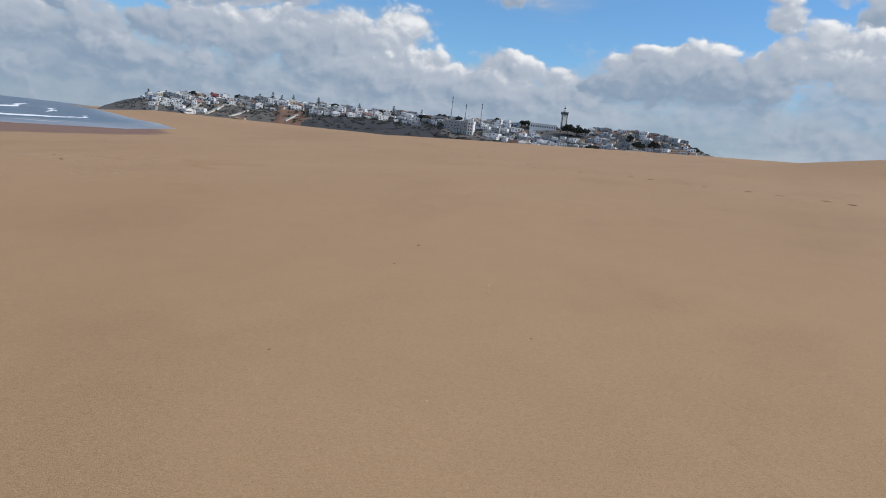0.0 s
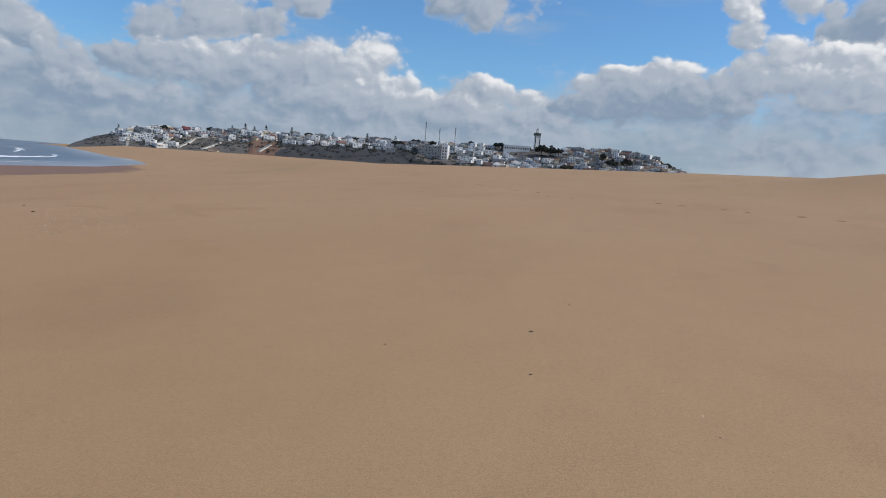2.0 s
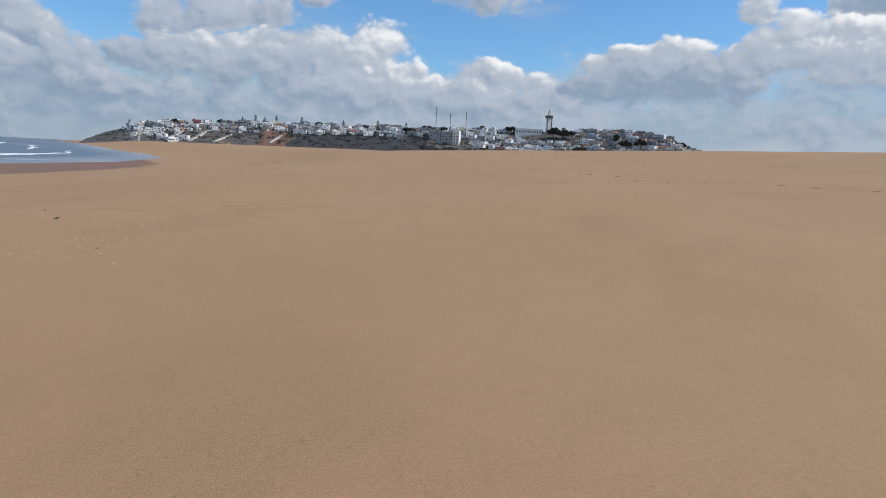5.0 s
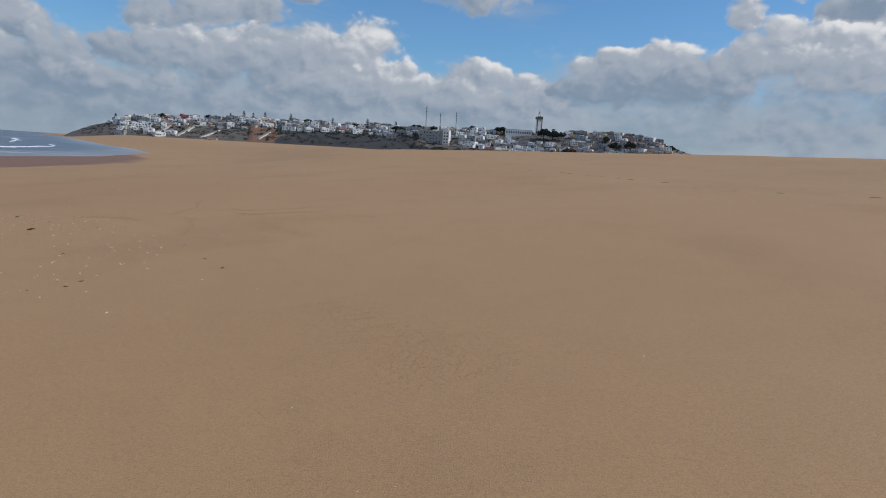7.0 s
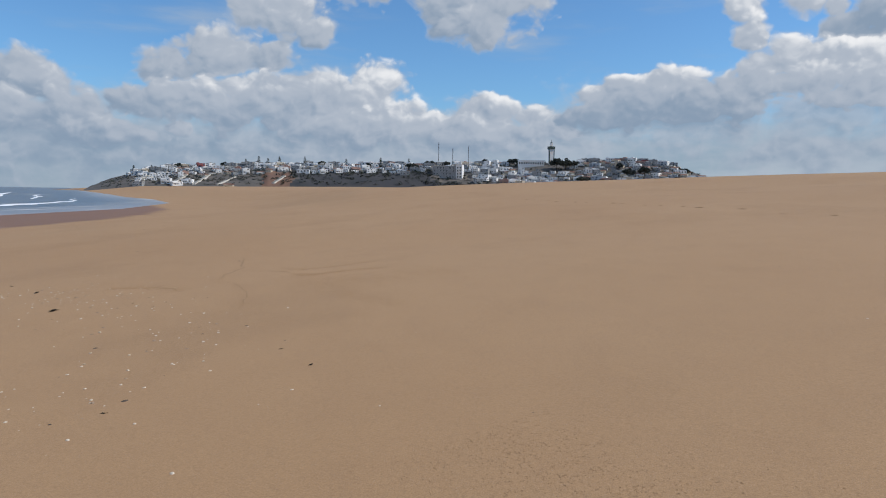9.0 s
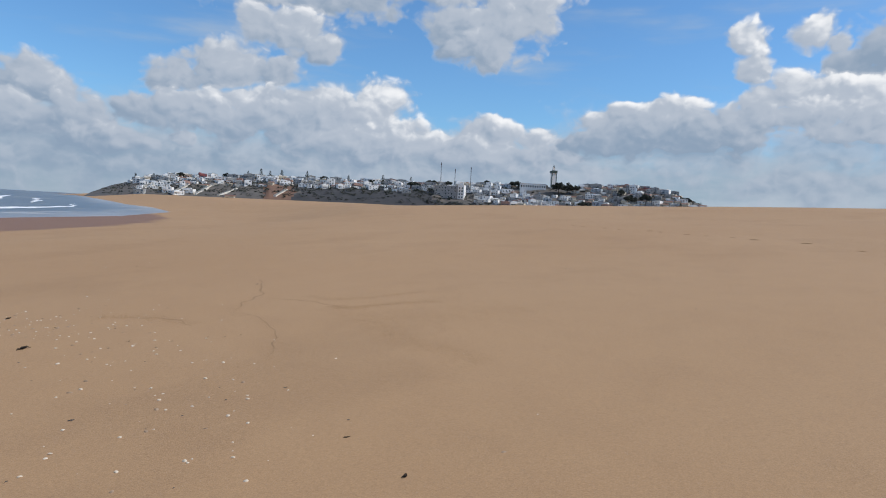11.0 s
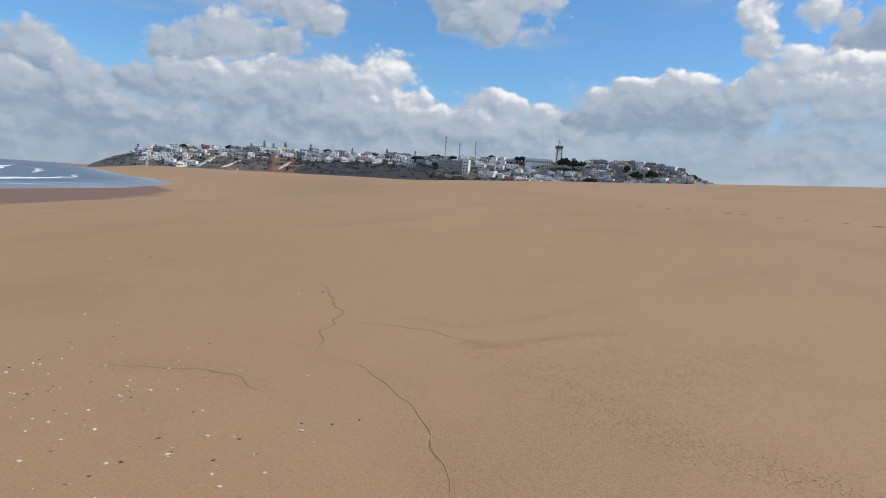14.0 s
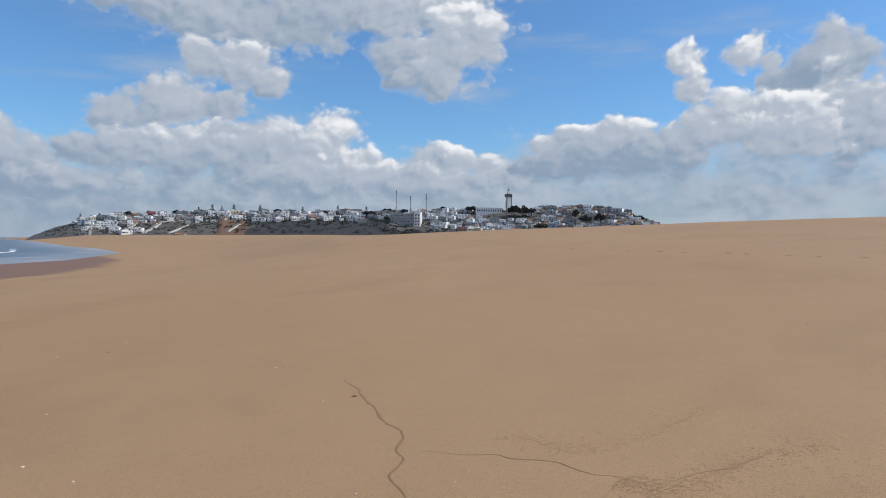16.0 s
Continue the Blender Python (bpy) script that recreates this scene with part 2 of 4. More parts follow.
def sand_material():
    m = bpy.data.materials.new("beach_sand")
    m.use_nodes = True
    t = m.node_tree
    bsdf = t.nodes["Principled BSDF"]
    vec = node(t, "ShaderNodeTexCoord").outputs["Object"]
    wet = node(t, "ShaderNodeAttribute", attribute_name="wet").outputs["Fac"]
    stretched = vec_node(t, "MULTIPLY", vec, (1.0, 0.6, 1.0))
    patches = smooth(t, noise_node(t, stretched, 0.11, 5.0, 0.55), 0.36, 0.66)
    dapple = noise_node(t, vec, 1.6, 5.0, 0.6)
    coarse_zone = smooth(t, noise_node(t, stretched, 0.34, 4.0, 0.6), 0.50, 0.66)
    grains = noise_node(t, vec, 105.0, 3.0, 0.75)
    lumps = noise_node(t, vec, 38.0, 4.0, 0.75)
    specks = smooth(t, noise_node(t, vec, 210.0, 2.0, 0.6), 0.60, 0.74)
    col = mix_color(t, patches, (0.490, 0.308, 0.160), (0.466, 0.285, 0.143))
    col = mix_color(t, math_node(t, "MULTIPLY", smooth(t, dapple, 0.35, 0.72), 0.10), col, (0.30, 0.175, 0.095))
    col = mix_color(t, math_node(t, "MULTIPLY", smooth(t, grains, 0.30, 0.75), math_node(t, "ADD", 0.46, math_node(t, "MULTIPLY", coarse_zone, 0.12))), col, (0.17, 0.092, 0.05))
    col = mix_color(t, math_node(t, "MULTIPLY", smooth(t, lumps, 0.42, 0.72), math_node(t, "ADD", 0.26, math_node(t, "MULTIPLY", coarse_zone, 0.10))), col, (0.22, 0.125, 0.066))
    col = mix_color(t, math_node(t, "MULTIPLY", specks, 0.6), col, (0.56, 0.44, 0.32))
    wet_edge = smooth(t, math_node(t, "ADD", wet, math_node(t, "MULTIPLY", math_node(t, "SUBTRACT", noise_node(t, vec, 0.22, 4.0, 0.6), 0.5), 0.5)), 0.38, 0.62)
    col = mix_color(t, wet_edge, col, (0.235, 0.130, 0.080))
    t.links.new(col, bsdf.inputs["Base Color"])
    t.links.new(smooth(t, wet_edge, 0.0, 1.0, 0.85, 0.65), bsdf.inputs["Roughness"])
    bsdf.inputs["Specular IOR Level"].default_value = 0.3
    b1 = node(t, "ShaderNodeBump")
    b1.inputs["Strength"].default_value = 0.45
    b1.inputs["Distance"].default_value = 0.008
    t.links.new(math_node(t, "MULTIPLY", math_node(t, "ADD", grains, math_node(t, "MULTIPLY", lumps, 0.35)), math_node(t, "ADD", 0.5, coarse_zone)), b1.inputs["Height"])
    b2 = node(t, "ShaderNodeBump")
    b2.inputs["Strength"].default_value = 0.2
    b2.inputs["Distance"].default_value = 0.03
    t.links.new(noise_node(t, stretched, 2.3, 5.0, 0.55), b2.inputs["Height"])
    t.links.new(b1.outputs[0], b2.inputs["Normal"])
    t.links.new(b2.outputs[0], bsdf.inputs["Normal"])
    return m


def sea_material():
    m = bpy.data.materials.new("sea_water")
    m.use_nodes = True
    t = m.node_tree
    bsdf = t.nodes["Principled BSDF"]
    vec = node(t, "ShaderNodeTexCoord").outputs["Object"]
    shallow = node(t, "ShaderNodeAttribute", attribute_name="shallow").outputs["Fac"]
    along = vec_node(t, "MULTIPLY", vec, (1.0, 0.16, 1.0))
    foam = smooth(t, math_node(t, "ADD", noise_node(t, along, 0.14, 7.0, 0.68), math_node(t, "MULTIPLY", shallow, 0.06)), 0.52, 0.70)
    # Pale shore band: sandy shallow tint plus sky reflection put into the colour.
    base = mix_color(t, shallow, (0.075, 0.088, 0.095), (0.25, 0.24, 0.235))
    col = mix_color(t, math_node(t, "MULTIPLY", foam, 0.75), base, (0.62, 0.64, 0.66))
    t.links.new(col, bsdf.inputs["Base Color"])
    t.links.new(smooth(t, foam, 0.0, 1.0, 0.28, 0.8), bsdf.inputs["Roughness"])
    b = node(t, "ShaderNodeBump")
    b.inputs["Strength"].default_value = 0.6
    b.inputs["Distance"].default_value = 0.5
    t.links.new(noise_node(t, along, 0.45, 5.0, 0.6), b.inputs["Height"])
    t.links.new(b.outputs[0], bsdf.inputs["Normal"])
    return m


SAND = sand_material()
SEA = sea_material()
FOAM = material("sea_foam", (0.80, 0.82, 0.84), 0.8, 0.6, 0.3, (0.5, 0.55, 0.6), 0.5)
# Dark tones of HILL, CLIFF and SCRUB are lifted to carry distance haze.
HILL = material("hazed_scrub_hillside", (0.150, 0.132, 0.118), 0.95, 0.035, 0.95, (0.078, 0.078, 0.074), 0.8, 0.5)
CLIFF = material("hazed_earth_bluff", (0.066, 0.064, 0.068), 0.95, 0.05, 0.9, (0.040, 0.044, 0.048), 0.8, 0.4)
CLAY = material("red_clay_bank", (0.22, 0.125, 0.085), 0.95, 0.08, 0.7, (0.13, 0.088, 0.070), 0.7, 0.5)
SCRUB = material("hazed_scrub_leaves", (0.058, 0.066, 0.052), 0.9, 0.3, 0.8, (0.036, 0.042, 0.036))
PINE = material("pine_needles", (0.044, 0.060, 0.042), 0.9, 0.5, 0.8, (0.012, 0.02, 0.012))
BARK = material("bark", (0.10, 0.075, 0.055), 0.95, 2.0, 0.6)
WHITE = material("white_limewash", (0.83, 0.83, 0.82), 0.85, 0.22, 0.35, (0.54, 0.53, 0.51), 0.2, per_object=0.2)
CREAM = material("cream_render", (0.60, 0.53, 0.42), 0.88, 0.22, 0.5, (0.42, 0.36, 0.28), 0.2, per_object=0.25)
GREY = material("grey_cement_render", (0.36, 0.37, 0.37), 0.9, 0.25, 0.55, (0.22, 0.22, 0.22), 0.25, per_object=0.3)
BLUE = material("pale_blue_render", (0.42, 0.47, 0.52), 0.85, 0.22, 0.45, (0.30, 0.34, 0.39), 0.2)
PINK = material("terracotta_render", (0.42, 0.29, 0.24), 0.88, 0.22, 0.5, (0.30, 0.13, 0.10), 0.25)
RED = material("red_painted_wall", (0.26, 0.095, 0.095), 0.8, 0.22, 0.4, (0.22, 0.04, 0.04), 0.2)
ROOF = material("flat_roof_screed", (0.34, 0.33, 0.31), 0.95, 0.3, 0.6, (0.20, 0.19, 0.18), 0.2)
BRICK = material("roof_tiles", (0.22, 0.125, 0.095), 0.9, 0.8, 0.6, (0.13, 0.07, 0.05), 0.3)
PANE = material("dark_window_glass", (0.030, 0.036, 0.042), 0.15, 0.5, 0.3, spec=0.5)
SHUTTER = material("blue_painted_wood", (0.07, 0.11, 0.16), 0.6, 1.0, 0.4)
STEEL = material("galvanised_steel", (0.11, 0.11, 0.12), 0.5, 1.0, 0.4)
STONE = material("pale_stone_path", (0.66, 0.63, 0.57), 0.9, 0.2, 0.5, (0.42, 0.39, 0.34), 0.3)
GALLERY = material("dark_green_tiles", (0.060, 0.085, 0.075), 0.5, 0.6, 0.4)
SHELL = material("bleached_shell", (0.70, 0.61, 0.49), 0.55, 30.0, 0.5, (0.52, 0.42, 0.32), 0.2, per_object=0.45)
PEBBLE = material("dark_pebble", (0.115, 0.085, 0.065), 0.7, 25.0, 0.7, (0.04, 0.032, 0.028), 0.3, per_object=0.5)
TAN = material("tan_pebble", (0.42, 0.30, 0.20), 0.7, 25.0, 0.6, (0.22, 0.15, 0.10), 0.3, per_object=0.5)
WRACK = material("dried_seaweed", (0.030, 0.022, 0.015), 0.8, 20.0, 0.7, (0.012, 0.010, 0.008), 0.5)
# Darker sand of the swash lines; in footprints it stands in for shade.
SWASH_AND_SHADE = material("swash_sand_and_print_shade", (0.35, 0.218, 0.116), 0.9, 9.0, 0.6, (0.26, 0.158, 0.084), 0.25, 120.0)

GRAIN = material("loose_coarse_sand", (0.40, 0.25, 0.135), 0.9, 14.0, 0.6, (0.28, 0.172, 0.092), 0.4, 120.0)

# ---- helpers for building ----


def part(name, bm, mat, parent=None, label="", shade=False):
    me = bpy.data.meshes.new(name)
    bm.normal_update()
    bm.to_mesh(me)
    bm.free()
    for one in mat if isinstance(mat, (list, tuple)) else (mat,):
        me.materials.append(one)
    if shade:
        me.polygons.foreach_set("use_smooth", [True] * len(me.polygons))
    ob = new(name, me)
    if parent is not None:
        ob.parent = parent
    if label:
        tagged(ob, label)
    return ob


def add_box(bm, x0, x1, y0, y1, z0, z1, index=0):
    vs = [bm.verts.new((x, y, z)) for z in (z0, z1) for x, y in ((x0, y0), (x1, y0), (x1, y1), (x0, y1))]
    for q in ((0, 3, 2, 1), (4, 5, 6, 7), (0, 1, 5, 4), (1, 2, 6, 5), (2, 3, 7, 6), (3, 0, 4, 7)):
        bm.faces.new([vs[i] for i in q]).material_index = index
    return vs


def box(x0, x1, y0, y1, z0, z1):
    bm = bmesh.new()
    add_box(bm, x0, x1, y0, y1, z0, z1)
    return bm


def sheet(name, xs, ys, height, mat):
    """One grid mesh over xs and ys with the height given as an array; returns the object."""
    gx, gy = np.meshgrid(xs, ys)
    co = np.stack([gx, gy, height], -1).reshape(-1, 3)
    nx, ny = len(xs), len(ys)
    i = (np.arange(ny - 1)[:, None] * nx + np.arange(nx - 1)[None, :]).ravel()
    faces = np.stack([i, i + 1, i + nx + 1, i + nx], 1)
    me = bpy.data.meshes.new(name)
    me.vertices.add(len(co))
    me.vertices.foreach_set("co", co.ravel())
    me.loops.add(faces.size)
    me.loops.foreach_set("vertex_index", faces.ravel())
    me.polygons.add(len(faces))
    me.polygons.foreach_set("loop_start", np.arange(0, faces.size, 4))
    me.polygons.foreach_set("use_smooth", np.ones(len(faces), dtype=bool))
    me.update(calc_edges=True)
    me.materials.append(mat)
    return new(name, me)


# ---- the lie of the land ----
CX, CY = -8.5, 9.3          # middle of the walk
SEA_Z = -1.8
CREST = 95.0                # the beach's upper edge, metres from the walk
COAST_Y = np.array([-4500, -300, 0, 75, 107, 155, 206, 239, 830, 905, 1300, 4500.0])
COAST_X = np.array([-60, -66, -70, -76, -84, -108, -150, -185, -700, -800, -1000, -1200.0])
LIFT_AZ = np.array([-180, -60, -30, -20, -14, -8, 0, 7, 14, 20, 28, 180.0])
LIFT_EL = np.array([1.0, 1.7, 1.75, 1.70, 1.62, 1.48, 1.20, 0.93, 0.58, 0.28, -1.0, -1.0])   # how high the beach's edge stands against the sky
FAR_AZ = np.array([-180, -40, -10, 10, 20, 35, 45, 60, 180.0])
FAR_Z = np.array([6, 6, 8, 8, 7.5, 4.5, 3.0, 2.5, 6.0])


def beach(x, y):
    return 0.0577 * x + 0.0492 * y - (0.00522 * x * x + 0.00409 * x * y + 0.01151 * y * y) / 50


def coast_distance(x, y):
    xc = np.interp(y, COAST_Y, COAST_X)
    slope = (np.interp(y + 15, COAST_Y, COAST_X) - np.interp(y - 15, COAST_Y, COAST_X)) / 30
    return (x - xc) / np.sqrt(1 + slope ** 2)


def step(t):
    t = np.clip(t, 0, 1)
    return t * t * (3 - 2 * t)


def land(x, y):
    x, y = np.asarray(x, float), np.asarray(y, float)
    dx, dy = x - CX, y - CY
    r = np.hypot(dx, dy) + 1e-6
    k = np.minimum(1.0, CREST / r)
    near = beach(CX + dx * k, CY + dy * k)
    far = np.interp(np.degrees(np.arctan2(-dx, dy)), FAR_AZ, FAR_Z)
    z = near + (far - near) * np.clip((r - CREST) / 740.0, 0, 1)
    z = z + 1.5 * np.exp(-((x - 19) ** 2 + (y - 41) ** 2) / (2 * 7.5 ** 2))
    z = z + 0.62 * step((0.76 * dx * k + 0.65 * dy * k - 35) / 42) * np.clip(1.3 - r / 700, 0, 1)
    az = np.degrees(np.arctan2(-dx, dy))
    edge = 1.5 + CREST * np.tan(np.radians(np.interp(az, LIFT_AZ, LIFT_EL)))
    have = near + 0.62 * step((0.76 * dx * k + 0.65 * dy * k - 35) / 42)
    z = z + np.maximum(0.0, edge - have) * step((r - 48) / (CREST - 48)) * np.clip(1.15 - r / 620, 0, 1)
    dc = coast_distance(x, y)
    w = step((dc - 4) / 46.0)
    shore = SEA_Z + np.where(dc > 0, 0.012, 0.03) * np.maximum(dc, -120)
    return z * w + shore * (1 - w)


def ground_z(x, y):
    return float(land(x, y))


def spaced(lo, hi, fine, reach, growth):
    inner = list(np.arange(lo, hi + fine / 2, fine))
    out_hi, d = [], fine
    while (out_hi[-1] if out_hi else hi) < reach:
        d *= growth
        out_hi.append((out_hi[-1] if out_hi else hi) + d)
    out_lo, d = [], fine
    while (out_lo[-1] if out_lo else lo) > -reach:
        d *= growth
        out_lo.append((out_lo[-1] if out_lo else lo) - d)
    return np.array(out_lo[::-1] + inner + out_hi)


gxs, gys = spaced(-92, 26, 0.42, 4600, 1.055), spaced(-4, 112, 0.42, 4600, 1.055)
GX, GY = np.meshgrid(gxs, gys)
GZ = land(GX, GY)
swell = (0.020 * np.sin(0.55 * GX + 0.21 * GY + 1.3 * np.sin(0.13 * GY)) + 0.016 * np.sin(0.31 * GX - 0.62 * GY + 1.1 * np.sin(0.17 * GX)))
GZ = GZ + swell * np.exp(-((GX - CX) ** 2 + (GY - CY) ** 2) / 60 ** 2)
ground = sheet("ground", gxs, gys, GZ, SAND)
tagged(ground, "smooth golden-brown sand beach, damp near the water", "beach", kind="structure")
wet = ground.data.attributes.new("wet", "FLOAT", "POINT")
DC = coast_distance(GX, GY)
wet.data.foreach_set("value", np.clip(1.0 - (DC - np.interp(GY, [0, 60, 90, 125, 160, 260], [28, 20, 8, -4, -14, -20])) / 12, 0, 1).ravel())

sxs = np.concatenate([np.arange(-4600, -700, 130.0), np.arange(-700, -20, 4.0)])
sys_ = np.concatenate([np.arange(-4600, -100, 150.0), np.arange(-100, 500, 4.0), np.arange(500, 4700, 60.0)])
SX, SY = np.meshgrid(sxs, sys_)
SD = coast_distance(SX, SY)
deep = np.clip(-SD / 60, 0, 1)
SZ = SEA_Z + deep * (0.16 * np.sin(SD / 7.5 + 0.8 * np.sin(SY / 37)) + 0.10 * np.sin(SD / 3.4 + SY / 21)) * np.exp(-np.abs(SD) / 900)
sea = sheet("water", sxs, sys_, SZ, SEA)
tagged(sea, "grey-blue sea with low foaming waves", "sea", kind="structure")
shallow = sea.data.attributes.new("shallow", "FLOAT", "POINT")
shallow.data.foreach_set("value", np.clip(1 + SD / 16, 0, 1).ravel())


def breaker(dist, y0, y1, high, seed):
    """A long roller of white foam, dist metres off the shore."""
    rng = random.Random(seed)
    bm = bmesh.new()
    rings = []
    n = max(8, int((y1 - y0) / 3.5))
    ph = rng.uniform(0, 6)
    for i in range(n + 1):
        y = y0 + (y1 - y0) * i / n
        xc = float(np.interp(y, COAST_Y, COAST_X)) - dist + 1.5 * math.sin(y / 23 + ph) + rng.uniform(-0.8, 0.8)
        taper = math.sin(math.pi * min(1, max(0, i / n))) ** 0.5
        h = high * taper * rng.uniform(0.55, 1.0) + 0.03
        w = (0.6 + 1.3 * high) * (0.3 + 0.7 * taper) * rng.uniform(0.8, 1.3)
        rings.append([bm.verts.new((xc + a * w, y, SEA_Z + b * h)) for a, b in ((-1.4, -0.3), (-0.7, 0.45), (-0.1, 1.0), (0.35, 0.8), (0.8, 0.3), (1.5, -0.3))])
    for p, q in zip(rings, rings[1:]):
        for j in range(5):
            bm.faces.new((p[j], q[j], q[j + 1], p[j + 1]))
    return tagged(part("breaking_wave", bm, FOAM, shade=True), "white foaming breaker rolling towards the beach", "wave", "breakers off the beach", "structure")


for k, spec_ in enumerate(((26, 40, 190, 0.16), (40, 170, 260, 0.25), (58, 150, 330, 0.45), (75, 20, 120, 0.55), (95, 200, 420, 0.6), (120, 60, 260, 0.7),
                           (150, 260, 600, 0.8), (190, 120, 330, 0.8), (240, 350, 800, 0.9))):
    breaker(*spec_, 40 + k)

# ---- the hill under the town ----
TOP_AZ = np.array([-9.5, -8.3, -7.5, -6.6, -5.0, -3.0, 0.0, 4.0, 12.0, 20.0, 26.0, 34.0, 37.0, 38.5, 39.6, 40.4, 41.5])
TOP_Z = np.array([8, 24, 30, 34, 42, 47, 45, 43, 39.5, 35.5, 33.5, 28, 19.5, 11, 4, -4.0, -6.0])


def town_place(az, r):
    return CX - r * math.sin(radians(az)), CY + r * math.cos(radians(az))


def hill_z(az, r):
    x, y = town_place(az, r)
    base = ground_z(x, y) - 0.6
    top = max(base, float(np.interp(az, TOP_AZ, TOP_Z)))
    f = min(1.0, max(0.0, (r - 832) / 100.0))
    g = f ** 0.9 if az > 27 else (f ** 0.62 if az > 13 else f ** 0.85)
    z = base + (top - base) * g + (2.0 * min(1, max(0, (r - 932) / 150)) if top - base > 8 else 0)
    if r > 1100:
        z += (base - z) * float(step((r - 1100) / 200))
    lump = noise.noise(Vector((x * 0.03, y * 0.03, 2.0))) * 2.2 + noise.noise(Vector((x * 0.11, y * 0.11, 7.0))) * 0.8
    return z + lump * min(1.0, max(0.0, (z - base) / 6))


def hill():
    azs, rs = np.arange(-9.6, 41.6, 0.2), list(range(828, 960, 5)) + list(range(960, 1320, 24))
    bm = bmesh.new()
    grid = [[bm.verts.new((*town_place(a, r), hill_z(a, r))) for r in rs] for a in azs]
    for i, a in enumerate(azs[:-1]):
        for j, r in enumerate(rs[:-1]):
            f = bm.faces.new((grid[i + 1][j], grid[i][j], grid[i][j + 1], grid[i + 1][j + 1]))
            f.smooth = True
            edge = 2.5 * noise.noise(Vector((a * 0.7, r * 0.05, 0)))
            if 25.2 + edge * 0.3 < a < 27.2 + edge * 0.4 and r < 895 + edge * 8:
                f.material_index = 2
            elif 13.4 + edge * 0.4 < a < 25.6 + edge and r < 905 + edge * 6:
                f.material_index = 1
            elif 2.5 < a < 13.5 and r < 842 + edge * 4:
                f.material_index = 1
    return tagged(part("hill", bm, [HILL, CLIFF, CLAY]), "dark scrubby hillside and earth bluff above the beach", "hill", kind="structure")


hill()


def scrub(name, count, az0, az1, r0, r1, lo, hi, seed):
    """Low bushes over a stretch of the slope, one heap of many small leaf faces."""
    rng = random.Random(seed)
    bm = bmesh.new()
    for _ in range(count):
        az, r = rng.uniform(az0, az1), rng.uniform(r0, r1)
        x, y = town_place(az, r)
        z, s = hill_z(az, r), rng.uniform(lo, hi)
        for _ in range(9):
            c = Vector((x + rng.gauss(0, s * 0.6), y + rng.gauss(0, s * 0.6), z + abs(rng.gauss(0, s * 0.35))))
            vs = [bm.verts.new(c + Vector((rng.uniform(-1, 1), rng.uniform(-1, 1), rng.uniform(-0.6, 0.8))) * s * 0.55) for _ in range(4)]
            for tri in ((0, 1, 2), (0, 2, 3), (0, 3, 1), (1, 3, 2)):
                bm.faces.new([vs[k] for k in tri])
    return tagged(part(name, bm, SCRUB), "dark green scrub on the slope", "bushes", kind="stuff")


scrub("bluff_scrub", 260, 13.5, 26, 834, 905, 1.0, 2.6, 1)
scrub("headland_scrub", 380, 27, 39, 838, 930, 0.8, 1.8, 2)
scrub("foot_scrub", 260, 2, 13.5, 832, 848, 1.0, 2.4, 3)
scrub("town_scrub", 900, -7.5, 36, 850, 960, 1.2, 3.0, 4)

# ---- houses ----


def window(parent, x, z, y, w, h, mat=PANE, turn=0.0):
    """A framed window with sill on the face at y (turned about z for a side wall)."""
    bm = bmesh.new()
    add_box(bm, -w / 2, w / 2, -0.03, 0.12, 0, h, 1)
    for a in ((-w / 2 - 0.1, -w / 2, 0, h), (w / 2, w / 2 + 0.1, 0, h), (-w / 2 - 0.1, w / 2 + 0.1, h, h + 0.12), (-w / 2 - 0.2, w / 2 + 0.2, -0.14, 0)):
        add_box(bm, a[0], a[1], -0.10, 0.10, a[2], a[3], 0)
    m = Matrix.Rotation(radians(turn), 4, "Z") @ Matrix.Translation((x, y, z))
    bm.transform(m)
    return part("window", bm, [WHITE if mat is PANE else mat, mat], parent)


